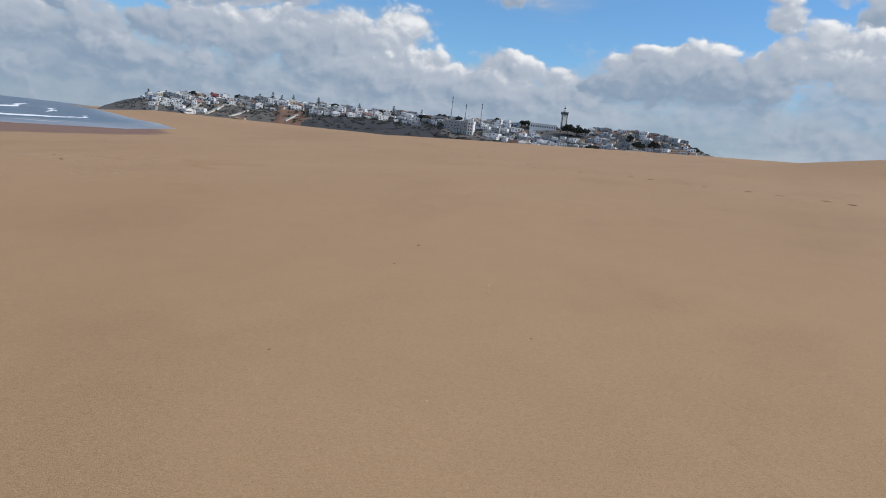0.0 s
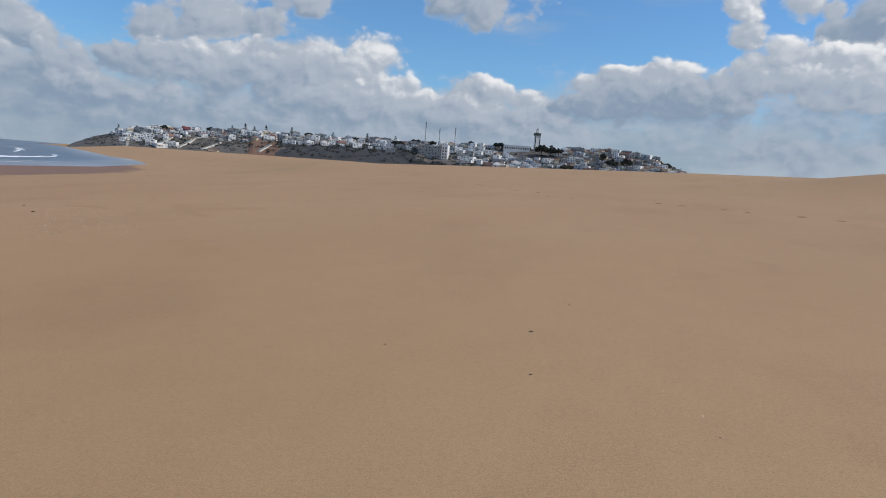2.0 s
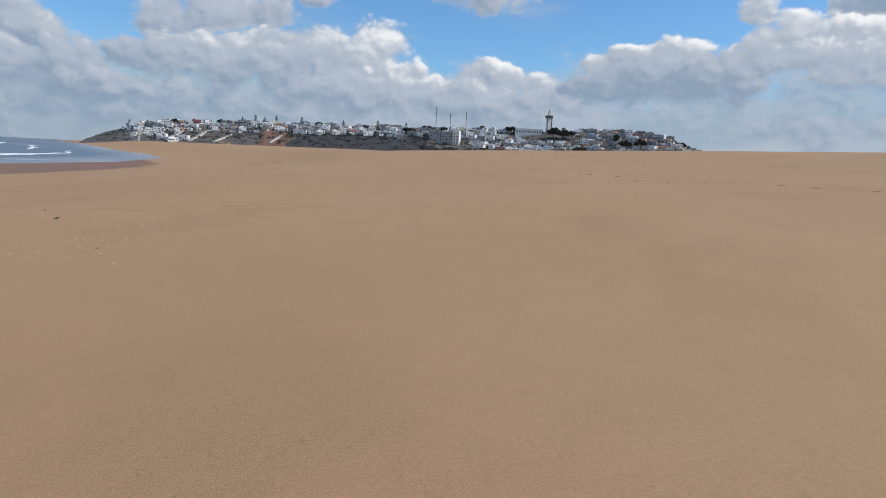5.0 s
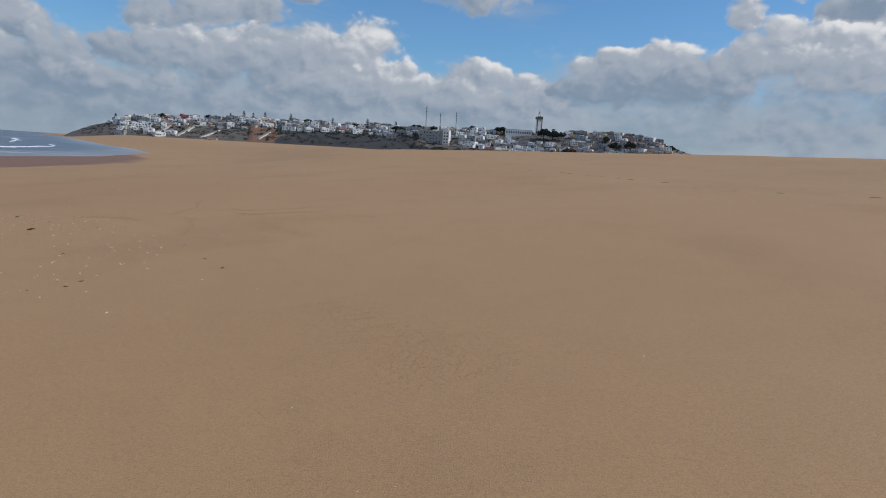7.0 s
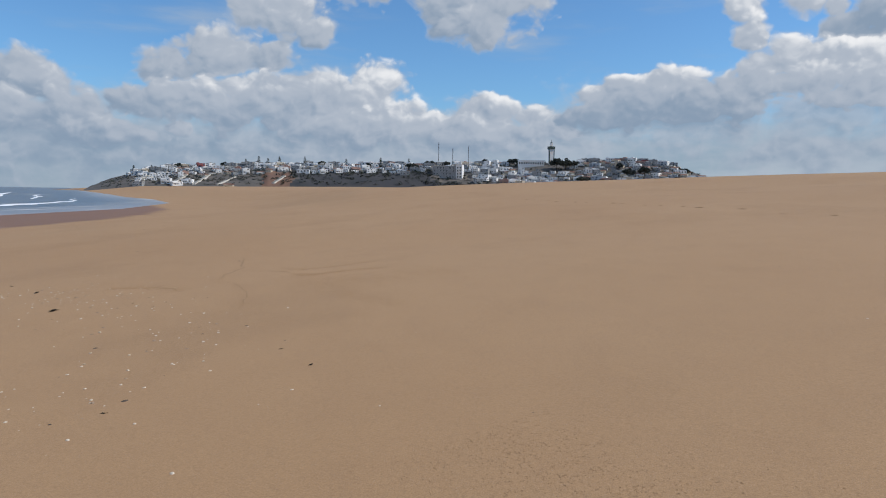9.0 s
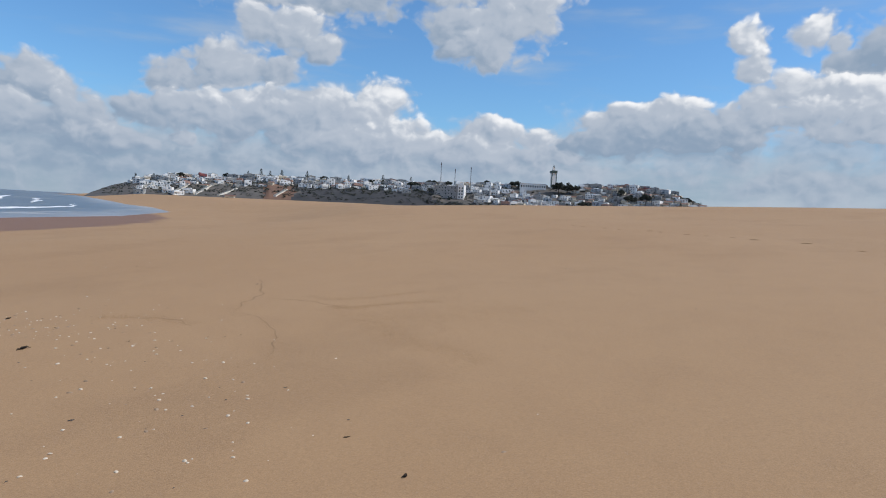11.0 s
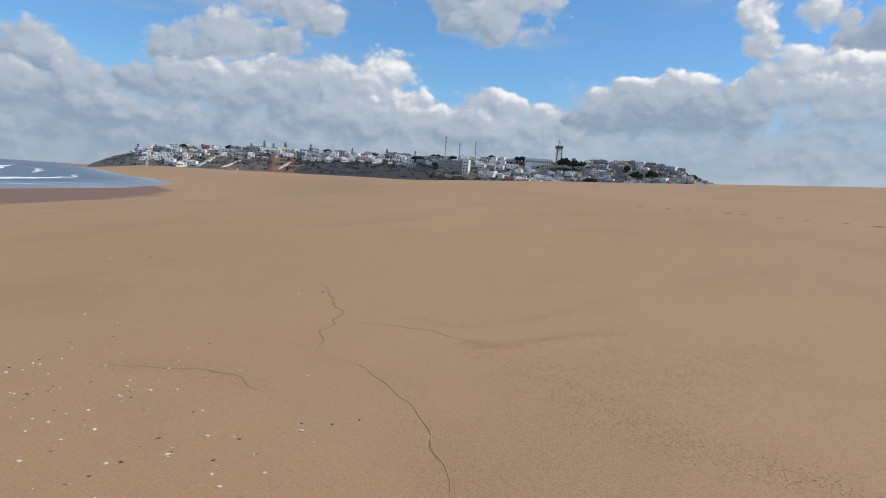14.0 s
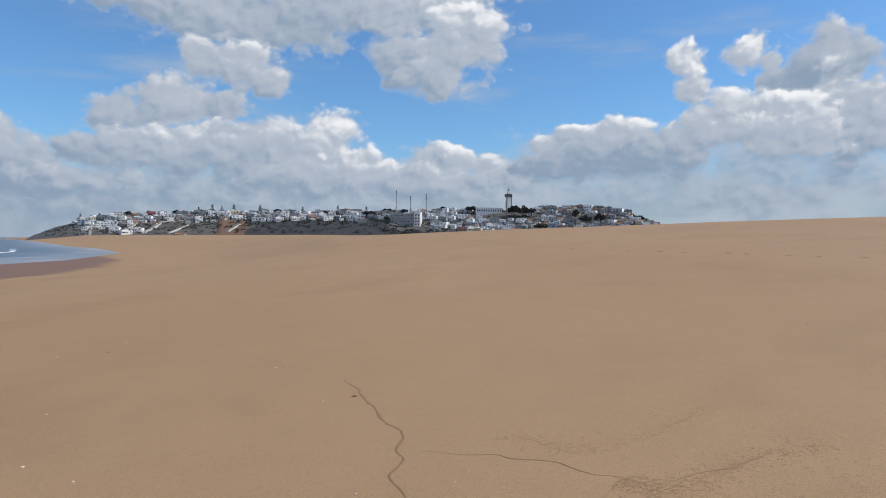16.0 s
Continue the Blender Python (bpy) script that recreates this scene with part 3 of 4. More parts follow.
def house(wall, w, d, h, storeys, seed, label, pitched=False, roof_room=True):
    rng = random.Random(seed)
    root = new("house")
    root.empty_display_size = 0.5
    bm = bmesh.new()
    add_box(bm, -w / 2, w / 2, -d / 2, d / 2, -3.5, h)
    if rng.random() < 0.5 and w > 9:
        add_box(bm, -w / 2 + 0.4, w * rng.uniform(-0.05, 0.15), -d / 2 - 1.1, -d / 2 + 0.01, h * 0.48, h - 0.02)
    bmesh.ops.bevel(bm, geom=bm.edges[:], offset=0.06, segments=1, affect="EDGES")
    part("wall", bm, wall, root)
    if pitched:
        bm = bmesh.new()
        e, rise = 0.5, 0.22 * d
        co = [(-w / 2 - e, -d / 2 - e, h), (w / 2 + e, -d / 2 - e, h), (w / 2 + e, d / 2 + e, h), (-w / 2 - e, d / 2 + e, h), (-w / 2 - e, 0, h + rise), (w / 2 + e, 0, h + rise)]
        vs = [bm.verts.new(c) for c in co]
        for q in ((0, 1, 5, 4), (2, 3, 4, 5), (1, 2, 5), (3, 0, 4), (3, 2, 1, 0)):
            bm.faces.new([vs[i] for i in q])
        part("roof", bm, BRICK if rng.random() < 0.5 else WHITE, root)
    else:
        part("roof", box(-w / 2 + 0.22, w / 2 - 0.22, -d / 2 + 0.22, d / 2 - 0.22, h - 0.1, h + 0.06), ROOF, root)
        bm = bmesh.new()
        ph = rng.uniform(0.6, 1.1)
        for a in ((-w / 2, w / 2, -d / 2 - 0.05, -d / 2 + 0.2), (-w / 2, w / 2, d / 2 - 0.2, d / 2 + 0.05), (-w / 2 - 0.05, -w / 2 + 0.2, -d / 2 + 0.2, d / 2 - 0.2), (w / 2 - 0.2, w / 2 + 0.05, -d / 2 + 0.2, d / 2 - 0.2)):
            add_box(bm, *a, h, h + ph)
        part("parapet", bm, wall, root)
        if roof_room:
            rw = w * rng.uniform(0.25, 0.5)
            x0 = rng.uniform(-w / 2 + 0.4, w / 2 - rw - 0.4)
            part("roof_room", box(x0, x0 + rw, -d * 0.1, d * 0.38, h + 0.06, h + rng.uniform(2.2, 2.9)), wall if rng.random() < 0.6 else WHITE, root)
    sh = h / storeys
    for s in range(storeys):
        n = max(2, int(w / 3.6))
        for i in range(n):
            if rng.random() < 0.18:
                continue
            ww, wh = rng.uniform(1.2, 2.0), rng.uniform(1.2, 1.7)
            window(root, -w / 2 + (i + 0.5) * w / n, s * sh + sh * 0.32, -d / 2, ww, wh, SHUTTER if rng.random() < 0.18 else PANE)
        for turn in (90, -90):
            window(root, rng.uniform(-d * 0.25, d * 0.25), s * sh + sh * 0.34, -w / 2, 1.3, 1.4, PANE, turn)
    door = box(-0.7, 0.7, -0.05, 0.1, -0.2, 2.2)
    bmesh.ops.translate(door, verts=door.verts[:], vec=(rng.uniform(-w / 4, w / 4), -d / 2 - 0.02, 0))
    part("door", door, SHUTTER, root)
    return tagged(root, label, "house", "houses of the hillside town")


WHITE_LABEL = "flat-roofed white house on the hillside"
TEMPLATES = [
    (house(WHITE, 12, 10, 6.2, 2, 1, WHITE_LABEL), 4),
    (house(WHITE, 16, 10, 6.6, 2, 2, "wide two-storey white house with roof terrace"), 4),
    (house(WHITE, 10, 9, 8.6, 3, 3, "narrow three-storey white house"), 3),
    (house(WHITE, 11, 9, 4.2, 1, 4, "low white house with pitched roof", True), 3),
    (house(WHITE, 13, 11, 6.8, 2, 5, WHITE_LABEL, False, False), 4),
    (house(GREY, 12, 10, 6.4, 2, 6, "unpainted grey cement house with flat roof"), 4),
    (house(GREY, 15, 10, 8.4, 3, 7, "three-storey grey rendered house"), 3),
    (house(CREAM, 12, 10, 6.2, 2, 8, "cream rendered house with flat roof"), 3),
    (house(CREAM, 10, 10, 4.0, 1, 9, "low cream house with tiled roof", True), 2),
    (house(BLUE, 13, 9, 5.8, 2, 10, "pale blue house with flat roof"), 2),
    (house(PINK, 12, 10, 6.4, 2, 11, "terracotta-coloured house with flat roof"), 2),
    (house(RED, 11, 9, 6.8, 2, 12, "dark red painted house"), 0),
]
WIDTHS = (12, 16, 10, 11, 13, 12, 15, 12, 10, 13, 12, 11)
used = set()


def put_house(k, az, r, turn, sx=1.0, sz=1.0, lift=0.0):
    x, y = town_place(az, r)
    m = Matrix.Translation((x, y, hill_z(az, r) + lift)) @ Matrix.Rotation(radians(az + turn), 4, "Z") @ Matrix.Diagonal((sx, sx, sz, 1.0))
    ob = TEMPLATES[k][0]
    if k in used:
        return copy_thing(ob, m)
    used.add(k)
    ob.matrix_basis = m
    return ob


def allowed(az, f, rng):
    if az > 36.6:
        return False
    if az > 27.2:
        return rng.random() < (0.90 if f > 0.62 else (0.45 if f > 0.36 else 0.13))
    if az > 13.4:
        reach = 0.50 + 0.34 * noise.noise(Vector((az * 0.9, 3.0, 0.0)))
        return f > reach and rng.random() < 0.9
    if az > 4.5:
        return f > 0.10 and rng.random() < 0.93
    if az < -6.0:
        return f < 0.75 and rng.random() < 0.8
    return rng.random() < 0.9


SINGLE = 268          # houses that are objects of their own; the rest crowd in behind and between them
crowd = []
rng_t = random.Random(77)
bag = [k for k, (_, weight) in enumerate(TEMPLATES) for _ in range(weight)]
plots = []
for f in (0.04, 0.14, 0.24, 0.34, 0.44, 0.54, 0.64, 0.74, 0.84, 0.94, 1.04, 1.17, 1.35):
    az = -7.9 + rng_t.uniform(0, 0.6)
    while az < 37:
        k = rng_t.choice(bag)
        if az < 2 and k < 5 and rng_t.random() < 0.4:
            k = rng_t.choice((5, 5, 6, 7, 9, 10))
        az_here = az + rng_t.uniform(-0.1, 0.1)
        r = 832 + 100 * f + rng_t.uniform(-4, 4)
        clear = not (1.3 < az_here < 4.7 and 0.58 < f < 0.8) and not (10.6 < az_here < 14.2 and f < 0.6) and not (2.2 < az_here < 6.9 and f > 0.7)
        if clear and allowed(az_here, f, rng_t):
            plots.append((k, az_here, r, rng_t.uniform(-26, 20), rng_t.uniform(0.55, 1.05), rng_t.uniform(0.46, 0.72)))
        az += (WIDTHS[k] * 0.68 + rng_t.uniform(0.0, 4.0)) / (r * math.pi / 180)
rng_t.shuffle(plots)
for plot in plots[:SINGLE]:
    put_house(*plot)


def house_crowd(rest_plots):
    """The remaining houses of the packed quarter, joined."""
    mats, verts, faces, index = [], [], [], []
    data = []
    for ob, _ in TEMPLATES:
        pieces = []
        for child in ob.children:
            me = child.data
            co = np.empty(len(me.vertices) * 3)
            me.vertices.foreach_get("co", co)
            slots = []
            for m in me.materials:
                if m not in mats:
                    mats.append(m)
                slots.append(mats.index(m))
            pieces.append((co.reshape(-1, 3), [tuple(p.vertices) for p in me.polygons], [slots[p.material_index] for p in me.polygons]))
        data.append(pieces)
    total = 0
    for k, az, r, turn, sx, sz in rest_plots:
        x, y = town_place(az, r)
        a = radians(az + turn)
        rot = np.array([[math.cos(a) * sx, -math.sin(a) * sx, 0], [math.sin(a) * sx, math.cos(a) * sx, 0], [0, 0, sz]])
        base = np.array([x, y, hill_z(az, r)])
        for co, polys, slots in data[k]:
            verts.append(co @ rot.T + base)
            faces += [tuple(v + total for v in p) for p in polys]
            index += slots
            total += len(co)
    me = bpy.data.meshes.new("packed_houses")
    me.from_pydata(np.concatenate(verts).tolist(), [], faces)
    for m in mats:
        me.materials.append(m)
    me.polygons.foreach_set("material_index", index)
    me.update()
    return tagged(new("packed_houses", me), "closely packed small white and grey houses of the town", "houses", kind="stuff")


house_crowd(plots[SINGLE:])
for k, az, f, turn in ((11, 32.0, 0.98, 10), (11, -3.4, 0.95, 12), (10, -0.6, 0.9, 10), (10, 26.4, 0.8, 5),
                       (10, 25.5, 0.85, -10), (9, -5.2, 0.6, 5), (9, 3.0, 0.05, 0), (9, 2.2, 0.06, 5), (0, 36.9, 0.88, 15), (3, 24.4, 0.62, 10), (3, 18.1, 0.7, -12), (3, 6.0, 0.35, 8)):
    put_house(k, az, 832 + 100 * f, turn, 0.85, 0.66)


def apartment_block():
    """The tall block that stands out over the bluff, its shaded part coloured grey."""
    root = new("apartment_block")
    bm = bmesh.new()
    add_box(bm, -19, 8, -7, 8, -6, 13.5)
    bmesh.ops.bevel(bm, geom=bm.edges[:], offset=0.08, segments=1, affect="EDGES")
    # Grey here is the front's shade put into the wall colour.
    part("front_wing", bm, GREY, root, "wing greyed in colour for its shaded side")
    bm = bmesh.new()
    add_box(bm, 8.02, 15, -9, 8, -6, 15.2)
    bmesh.ops.bevel(bm, geom=bm.edges[:], offset=0.08, segments=1, affect="EDGES")
    part("end_wing", bm, WHITE, root, "wing kept bright white for its sunlit side")
    for x0, x1, z in ((-18.8, 7.8, 13.5), (8.2, 14.8, 15.2)):
        part("roof", box(x0, x1, -6.5, 7.8, z - 0.1, z + 0.3), ROOF, root)
    part("stair_tower", box(9.5, 13, 0, 4, 15.4, 18), WHITE, root)
    for s in range(4):
        for i in range(7):
            if (i + s) % 4 != 3:
                window(root, -17 + i * 3.6, 1.2 + s * 3.2, -7, 1.5, 1.5)
        for i in range(2):
            window(root, 10 + i * 3, 1.2 + s * 3.3, -9, 1.6, 1.5)
        part("balcony", box(8.4, 14.6, -10.2, -9.02, 0.4 + s * 3.3, 0.6 + s * 3.3), WHITE, root)
    x, y = town_place(12.2, 872)
    root.matrix_basis = Matrix.Translation((x, y, hill_z(12.2, 872) - 2.5)) @ Matrix.Rotation(radians(12.2 - 9), 4, "Z") @ Matrix.Diagonal((1.1, 1.0, 1.15, 1.0))
    return tagged(root, "tall white apartment block on the bluff, its shaded part coloured grey", "apartment block")


apartment_block()


def mosque():
    root = new("mosque")
    part("prayer_hall", box(-17, 17, -8, 8, -4, 7), WHITE, root)
    part("roof", box(-17.3, 17.3, -8.3, 8.3, 7, 7.5), WHITE, root)
    for i in range(11):
        window(root, -15 + i * 3, 2.4, -8, 1.4, 2.6)
    x, y = town_place(5.6, 925)
    root.matrix_basis = Matrix.Translation((x, y, hill_z(5.6, 925) - 1.5)) @ Matrix.Rotation(radians(5.6 + 4), 4, "Z")
    return tagged(root, "long white prayer hall beside the minaret", "mosque")


def minaret():
    root = new("minaret")
    bm = box(-3.0, 3.0, -3.0, 3.0, -5, 22.5)
    bmesh.ops.bevel(bm, geom=bm.edges[:], offset=0.12, segments=1, affect="EDGES")
    part("shaft", bm, WHITE, root)
    for sx in (-1, 1):
        part("corner_band", box(sx * 3.05 - 0.5, sx * 3.05 + 0.5, -3.12, -2.4, 3, 22.3), GALLERY, root, "dark tiled corner band")
    part("gallery", box(-3.9, 3.9, -3.9, 3.9, 22.5, 25.3), GALLERY, root, "dark green tiled gallery")
    bm = bmesh.new()
    for i in range(-4, 5):
        for sy in (-3.8, 3.5):
            add_box(bm, i * 0.9 - 0.28, i * 0.9 + 0.28, sy, sy + 0.3, 25.3, 26.2)
    part("battlement", bm, GALLERY, root)
    part("lantern", box(-1.4, 1.4, -1.4, 1.4, 25.3, 30.2), WHITE, root)
    bm = bmesh.new()
    bmesh.ops.create_uvsphere(bm, u_segments=12, v_segments=8, radius=1.5, matrix=Matrix.Translation((0, 0, 30.2)))
    part("dome", bm, GALLERY, root, shade=True)
    bm = bmesh.new()
    bmesh.ops.create_cone(bm, segments=8, radius1=0.22, radius2=0.05, depth=3.6, matrix=Matrix.Translation((0, 0, 33.2)))
    for z, r in ((32.6, 0.5), (33.6, 0.38), (34.4, 0.28)):
        bmesh.ops.create_uvsphere(bm, u_segments=8, v_segments=6, radius=r, matrix=Matrix.Translation((0, 0, z)))
    part("finial", bm, STEEL, root)
    x, y = town_place(3.98, 928)
    root.matrix_basis = Matrix.Translation((x, y, hill_z(3.98, 928) - 3.5)) @ Matrix.Rotation(radians(3.98 + 20), 4, "Z")
    return tagged(root, "white square minaret with dark tiled gallery", "minaret")


mosque()
minaret()


def radio_mast(az, r, height, wide=1.1):
    root = new("radio_mast")
    pts = [(wide * 0.58 * math.cos(a), wide * 0.58 * math.sin(a)) for a in (0.3, 2.4, 4.5)]
    for x, y in pts:
        bm = bmesh.new()
        bmesh.ops.create_cone(bm, segments=6, radius1=0.16, radius2=0.10, depth=height, matrix=Matrix.Translation((x, y, height / 2)))
        part("leg", bm, STEEL, root)
    bm = bmesh.new()
    n = int(height / 1.5)
    for i in range(n):
        for (xa, ya), (xb, yb) in zip(pts, pts[1:] + pts[:1]):
            a, b = Vector((xa, ya, i * 1.5)), Vector((xb, yb, i * 1.5 + 1.4))
            d = b - a
            m = Matrix.Translation((a + b) / 2) @ d.to_track_quat("Z", "Y").to_matrix().to_4x4()
            bmesh.ops.create_cone(bm, segments=4, radius1=0.06, radius2=0.06, depth=d.length, matrix=m)
    part("bracing", bm, STEEL, root)
    bm = bmesh.new()
    for z in (0.72, 0.86):
        for a in range(3):
            add_box(bm, *(wide * 0.8 * math.cos(a * 2.1) + s for s in (-0.2, 0.2)), *(wide * 0.8 * math.sin(a * 2.1) + s for s in (-0.2, 0.2)), height * z, height * z + 2.0)
    part("antenna", bm, STEEL, root)
    x, y = town_place(az, r)
    root.matrix_basis = Matrix.Translation((x, y, hill_z(az, r)))
    return tagged(root, "slender lattice radio mast above the roofs", "mast", "radio masts over the town")


radio_mast(13.16, 930, 30, 0.7)
radio_mast(12.0, 935, 22, 0.6)
radio_mast(10.7, 938, 26, 0.45)

# ---- stairways and walls on the headland slope ----


def radius_at(az, el):
    r = 832.0
    while r < 960 and (hill_z(az, r) - 1.53) / r < math.tan(radians(el)):
        r += 1.0
    return r


def stairway(points, wide, label="pale concrete stairway climbing the slope"):
    """Broad flight between (azimuth, elevation) points of the slope, one part a step."""
    root = new("stairway")
    for (a0, e0), (a1, e1) in zip(points, points[1:]):
        p = [Vector((*town_place(a, r), hill_z(a, r))) for a, r in ((a0, radius_at(a0, e0)), (a1, radius_at(a1, e1)))]
        n = max(3, int((p[1] - p[0]).length / 1.6))
        for i in range(n):
            c, c2 = p[0].lerp(p[1], i / n), p[0].lerp(p[1], (i + 1) / n)
            flat = Vector((c2.x - c.x, c2.y - c.y, 0)).normalized()
            side = Vector((-flat.y, flat.x, 0)) * wide / 2
            top = max(c.z, c2.z) + 1.1
            q = [c - side, c2 - side, c2 + side, c + side]
            bm = bmesh.new()
            lo = [bm.verts.new((v.x, v.y, min(c.z, c2.z) - 1.5)) for v in q]
            hi = [bm.verts.new((v.x, v.y, top)) for v in q]
            for k in range(4):
                bm.faces.new((lo[k], lo[(k + 1) % 4], hi[(k + 1) % 4], hi[k]))
            bm.faces.new(hi)
            part("step", bm, STONE, root)
    return tagged(root, label, "stairway", "stairways on the headland")


stairway([(36.9, 0.55), (34.9, 1.20)], 4.5)
stairway([(36.2, 0.62), (34.4, 1.25)], 3.0)
stairway([(34.1, 0.40), (33.0, 1.10)], 4.0)
stairway([(33.0, 0.75), (32.5, 0.36), (31.2, 1.22)], 3.2)
stairway([(30.8, 0.35), (29.4, 1.0)], 2.2)
stairway([(26.5, 0.55), (25.6, 1.15)], 3.6, "whitewashed stairway beside a clay bank")
stairway([(31.1, 1.25), (28.8, 1.30)], 2.5, "pale retaining wall along the slope")

# ---- trees of the town ----


def leaf(bm, c, s, rng):
    n = Vector((rng.uniform(-1, 1), rng.uniform(-1, 1), rng.uniform(-0.3, 1))).normalized()
    u = n.orthogonal().normalized()
    v = n.cross(u)
    bm.faces.new([bm.verts.new(c + u * s * a + v * s * b) for a, b in ((-1, -0.5), (0.1, -0.8), (1, 0.2), (-0.1, 0.8))])


def norfolk_pine(az, r, height, seed):
    rng = random.Random(seed)
    root = new("norfolk_pine")
    bm = bmesh.new()
    bmesh.ops.create_cone(bm, segments=8, radius1=0.42, radius2=0.06, depth=height + 1, matrix=Matrix.Translation((0, 0, height / 2 - 0.5)))
    part("trunk", bm, BARK, root)
    bm = bmesh.new()
    tiers = int(height / 1.25)
    for i in range(tiers):
        z = height * (0.16 + 0.84 * i / tiers)
        reach = height * 0.24 * (1 - i / tiers) ** 0.8 + 0.35
        for a in range(7):
            ang = a * 0.898 + i * 0.5 + rng.uniform(-0.2, 0.2)
            for s in range(6):
                d = reach * (s + 0.6) / 6
                leaf(bm, Vector((math.cos(ang) * d, math.sin(ang) * d, z - 0.05 * d + rng.uniform(-0.12, 0.12))), rng.uniform(0.3, 0.55), rng)
    part("crown", bm, PINE, root)
    x, y = town_place(az, r)
    root.matrix_basis = Matrix.Translation((x, y, hill_z(az, r)))
    return tagged(root, "tall tiered dark green pine among the houses", "tree", "pines of the town")


def broad_tree(az, r, wide, height, seed, label="broad dark evergreen tree among the houses", lift=0.0):
    rng = random.Random(seed)
    root = new("broad_tree")
    bm = bmesh.new()
    bmesh.ops.create_cone(bm, segments=8, radius1=0.55, radius2=0.3, depth=height * 0.6 + 2, matrix=Matrix.Translation((0, 0, height * 0.3 - 1)))
    for a in range(5):
        d = Vector((math.cos(a * 1.3) * wide * 0.25, math.sin(a * 1.3) * wide * 0.25, height * 0.35))
        m = Matrix.Translation(Vector((0, 0, height * 0.4)) + d / 2) @ d.to_track_quat("Z", "Y").to_matrix().to_4x4()
        bmesh.ops.create_cone(bm, segments=6, radius1=0.24, radius2=0.08, depth=d.length, matrix=m)
    part("trunk", bm, BARK, root)
    bm = bmesh.new()
    for _ in range(int(9 + wide)):
        a, q = rng.uniform(0, 6.28), rng.random() ** 0.5
        c = Vector((math.cos(a) * q * wide * 0.42, math.sin(a) * q * wide * 0.42, height * (0.45 + 0.42 * rng.random() * (1 - 0.6 * q * q))))
        s = wide * rng.uniform(0.11, 0.18)
        for _ in range(80):
            v = Vector((rng.gauss(0, 1), rng.gauss(0, 1), rng.gauss(0, 1))).normalized()
            leaf(bm, c + Vector((v.x * s, v.y * s, v.z * s * 0.75)) * rng.uniform(0.55, 1.0), rng.uniform(0.5, 0.95), rng)
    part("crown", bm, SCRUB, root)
    x, y = town_place(az, r)
    root.matrix_basis = Matrix.Translation((x, y, hill_z(az, r) + lift))
    return tagged(root, label, "tree", "broad trees of the town")


for k, (az, r, h) in enumerate(((36.75, 925, 11), (17.9, 912, 14), (24.0, 935, 13), (27.6, 945, 14), (26.9, 950, 12), (26.0, 945, 13), (20.7, 930, 11), (35.5, 940, 8), (15.6, 960, 11), (28.6, 950, 10))):
    norfolk_pine(az, r, h, 300 + k)
for k, (az, r, w, h) in enumerate(((3.5, 903, 17, 16), (2.8, 904, 19, 15), (2.1, 906, 12, 11), (7.0, 930, 15, 8), (13.9, 925, 16, 7), (12.6, 925, 12, 6), (22.6, 930, 12, 7),
                                   (-2.2, 870, 16, 12), (-3.4, 875, 15, 12), (-6.5, 905, 9, 8), (1.3, 845, 18, 9), (15.4, 905, 18, 8), (18.8, 915, 9, 7), (33.6, 935, 9, 6), (30.2, 945, 10, 7), (9.3, 940, 10, 7), (-1.5, 900, 9, 8))):
    broad_tree(az, r, w, h, 400 + k)

# ---- what lies on the sand ----


def rest(ob, x, y, turn, scale=1.0, sink=0.0, tilt=0.0):
    n = Vector((-(ground_z(x + 0.2, y) - ground_z(x - 0.2, y)) / 0.4, -(ground_z(x, y + 0.2) - ground_z(x, y - 0.2)) / 0.4, 1)).normalized()
    q = Vector((0, 0, 1)).rotation_difference(n).to_matrix().to_4x4()
    lift = 0.02 * math.sin(0.55 * x + 0.21 * y + 1.3 * math.sin(0.13 * y)) + 0.016 * math.sin(0.31 * x - 0.62 * y + 1.1 * math.sin(0.17 * x))
    lift *= math.exp(-((x - CX) ** 2 + (y - CY) ** 2) / 3600)
    return Matrix.Translation((x, y, ground_z(x, y) + lift - sink)) @ q @ Matrix.Rotation(turn, 4, "Z") @ Matrix.Rotation(tilt, 4, "X") @ Matrix.Diagonal((scale, scale, scale, 1.0))


def shell_mesh(seed):
    """Half of a ribbed cockle shell, hollow side down, about 4 cm."""
    rng = random.Random(seed)
    bm = bmesh.new()
    ribs, rings = 26, 6
    rows = []
    for j in range(rings + 1):
        q = j / rings
        row = []
        for i in range(ribs):
            a = 2 * math.pi * i / ribs
            rib = 1 + (0.05 if i % 2 else -0.03) * q
            reach = 0.021 * math.sin(q * math.pi / 2) * rib * (1 + 0.14 * math.cos(a) + 0.05 * rng.uniform(-1, 1) * q)
            row.append(bm.verts.new((math.cos(a) * reach - 0.004 * (1 - q), math.sin(a) * reach * 0.86, 0.0135 * math.cos(q * math.pi / 2) ** 0.8)))
        rows.append(row)
    for p, q in zip(rows, rows[1:]):
        for i in range(ribs):
            bm.faces.new((p[i], q[i], q[(i + 1) % ribs], p[(i + 1) % ribs]))
    bmesh.ops.remove_doubles(bm, verts=bm.verts[:], dist=0.0004)
    bmesh.ops.solidify(bm, geom=bm.faces[:], thickness=0.0016)
    return bm


def pebble_mesh(seed, size, flat):
    bm = bmesh.new()
    bmesh.ops.create_icosphere(bm, subdivisions=3, radius=size)
    for v in bm.verts:
        k = 1 + 0.32 * noise.noise(v.co * (1.1 / size) + Vector((seed, 0, 0))) + 0.10 * noise.noise(v.co * (4 / size) + Vector((0, seed, 0)))
        v.co = Vector((v.co.x * k * 1.25, v.co.y * k * 0.9, v.co.z * k * flat))
    return bm


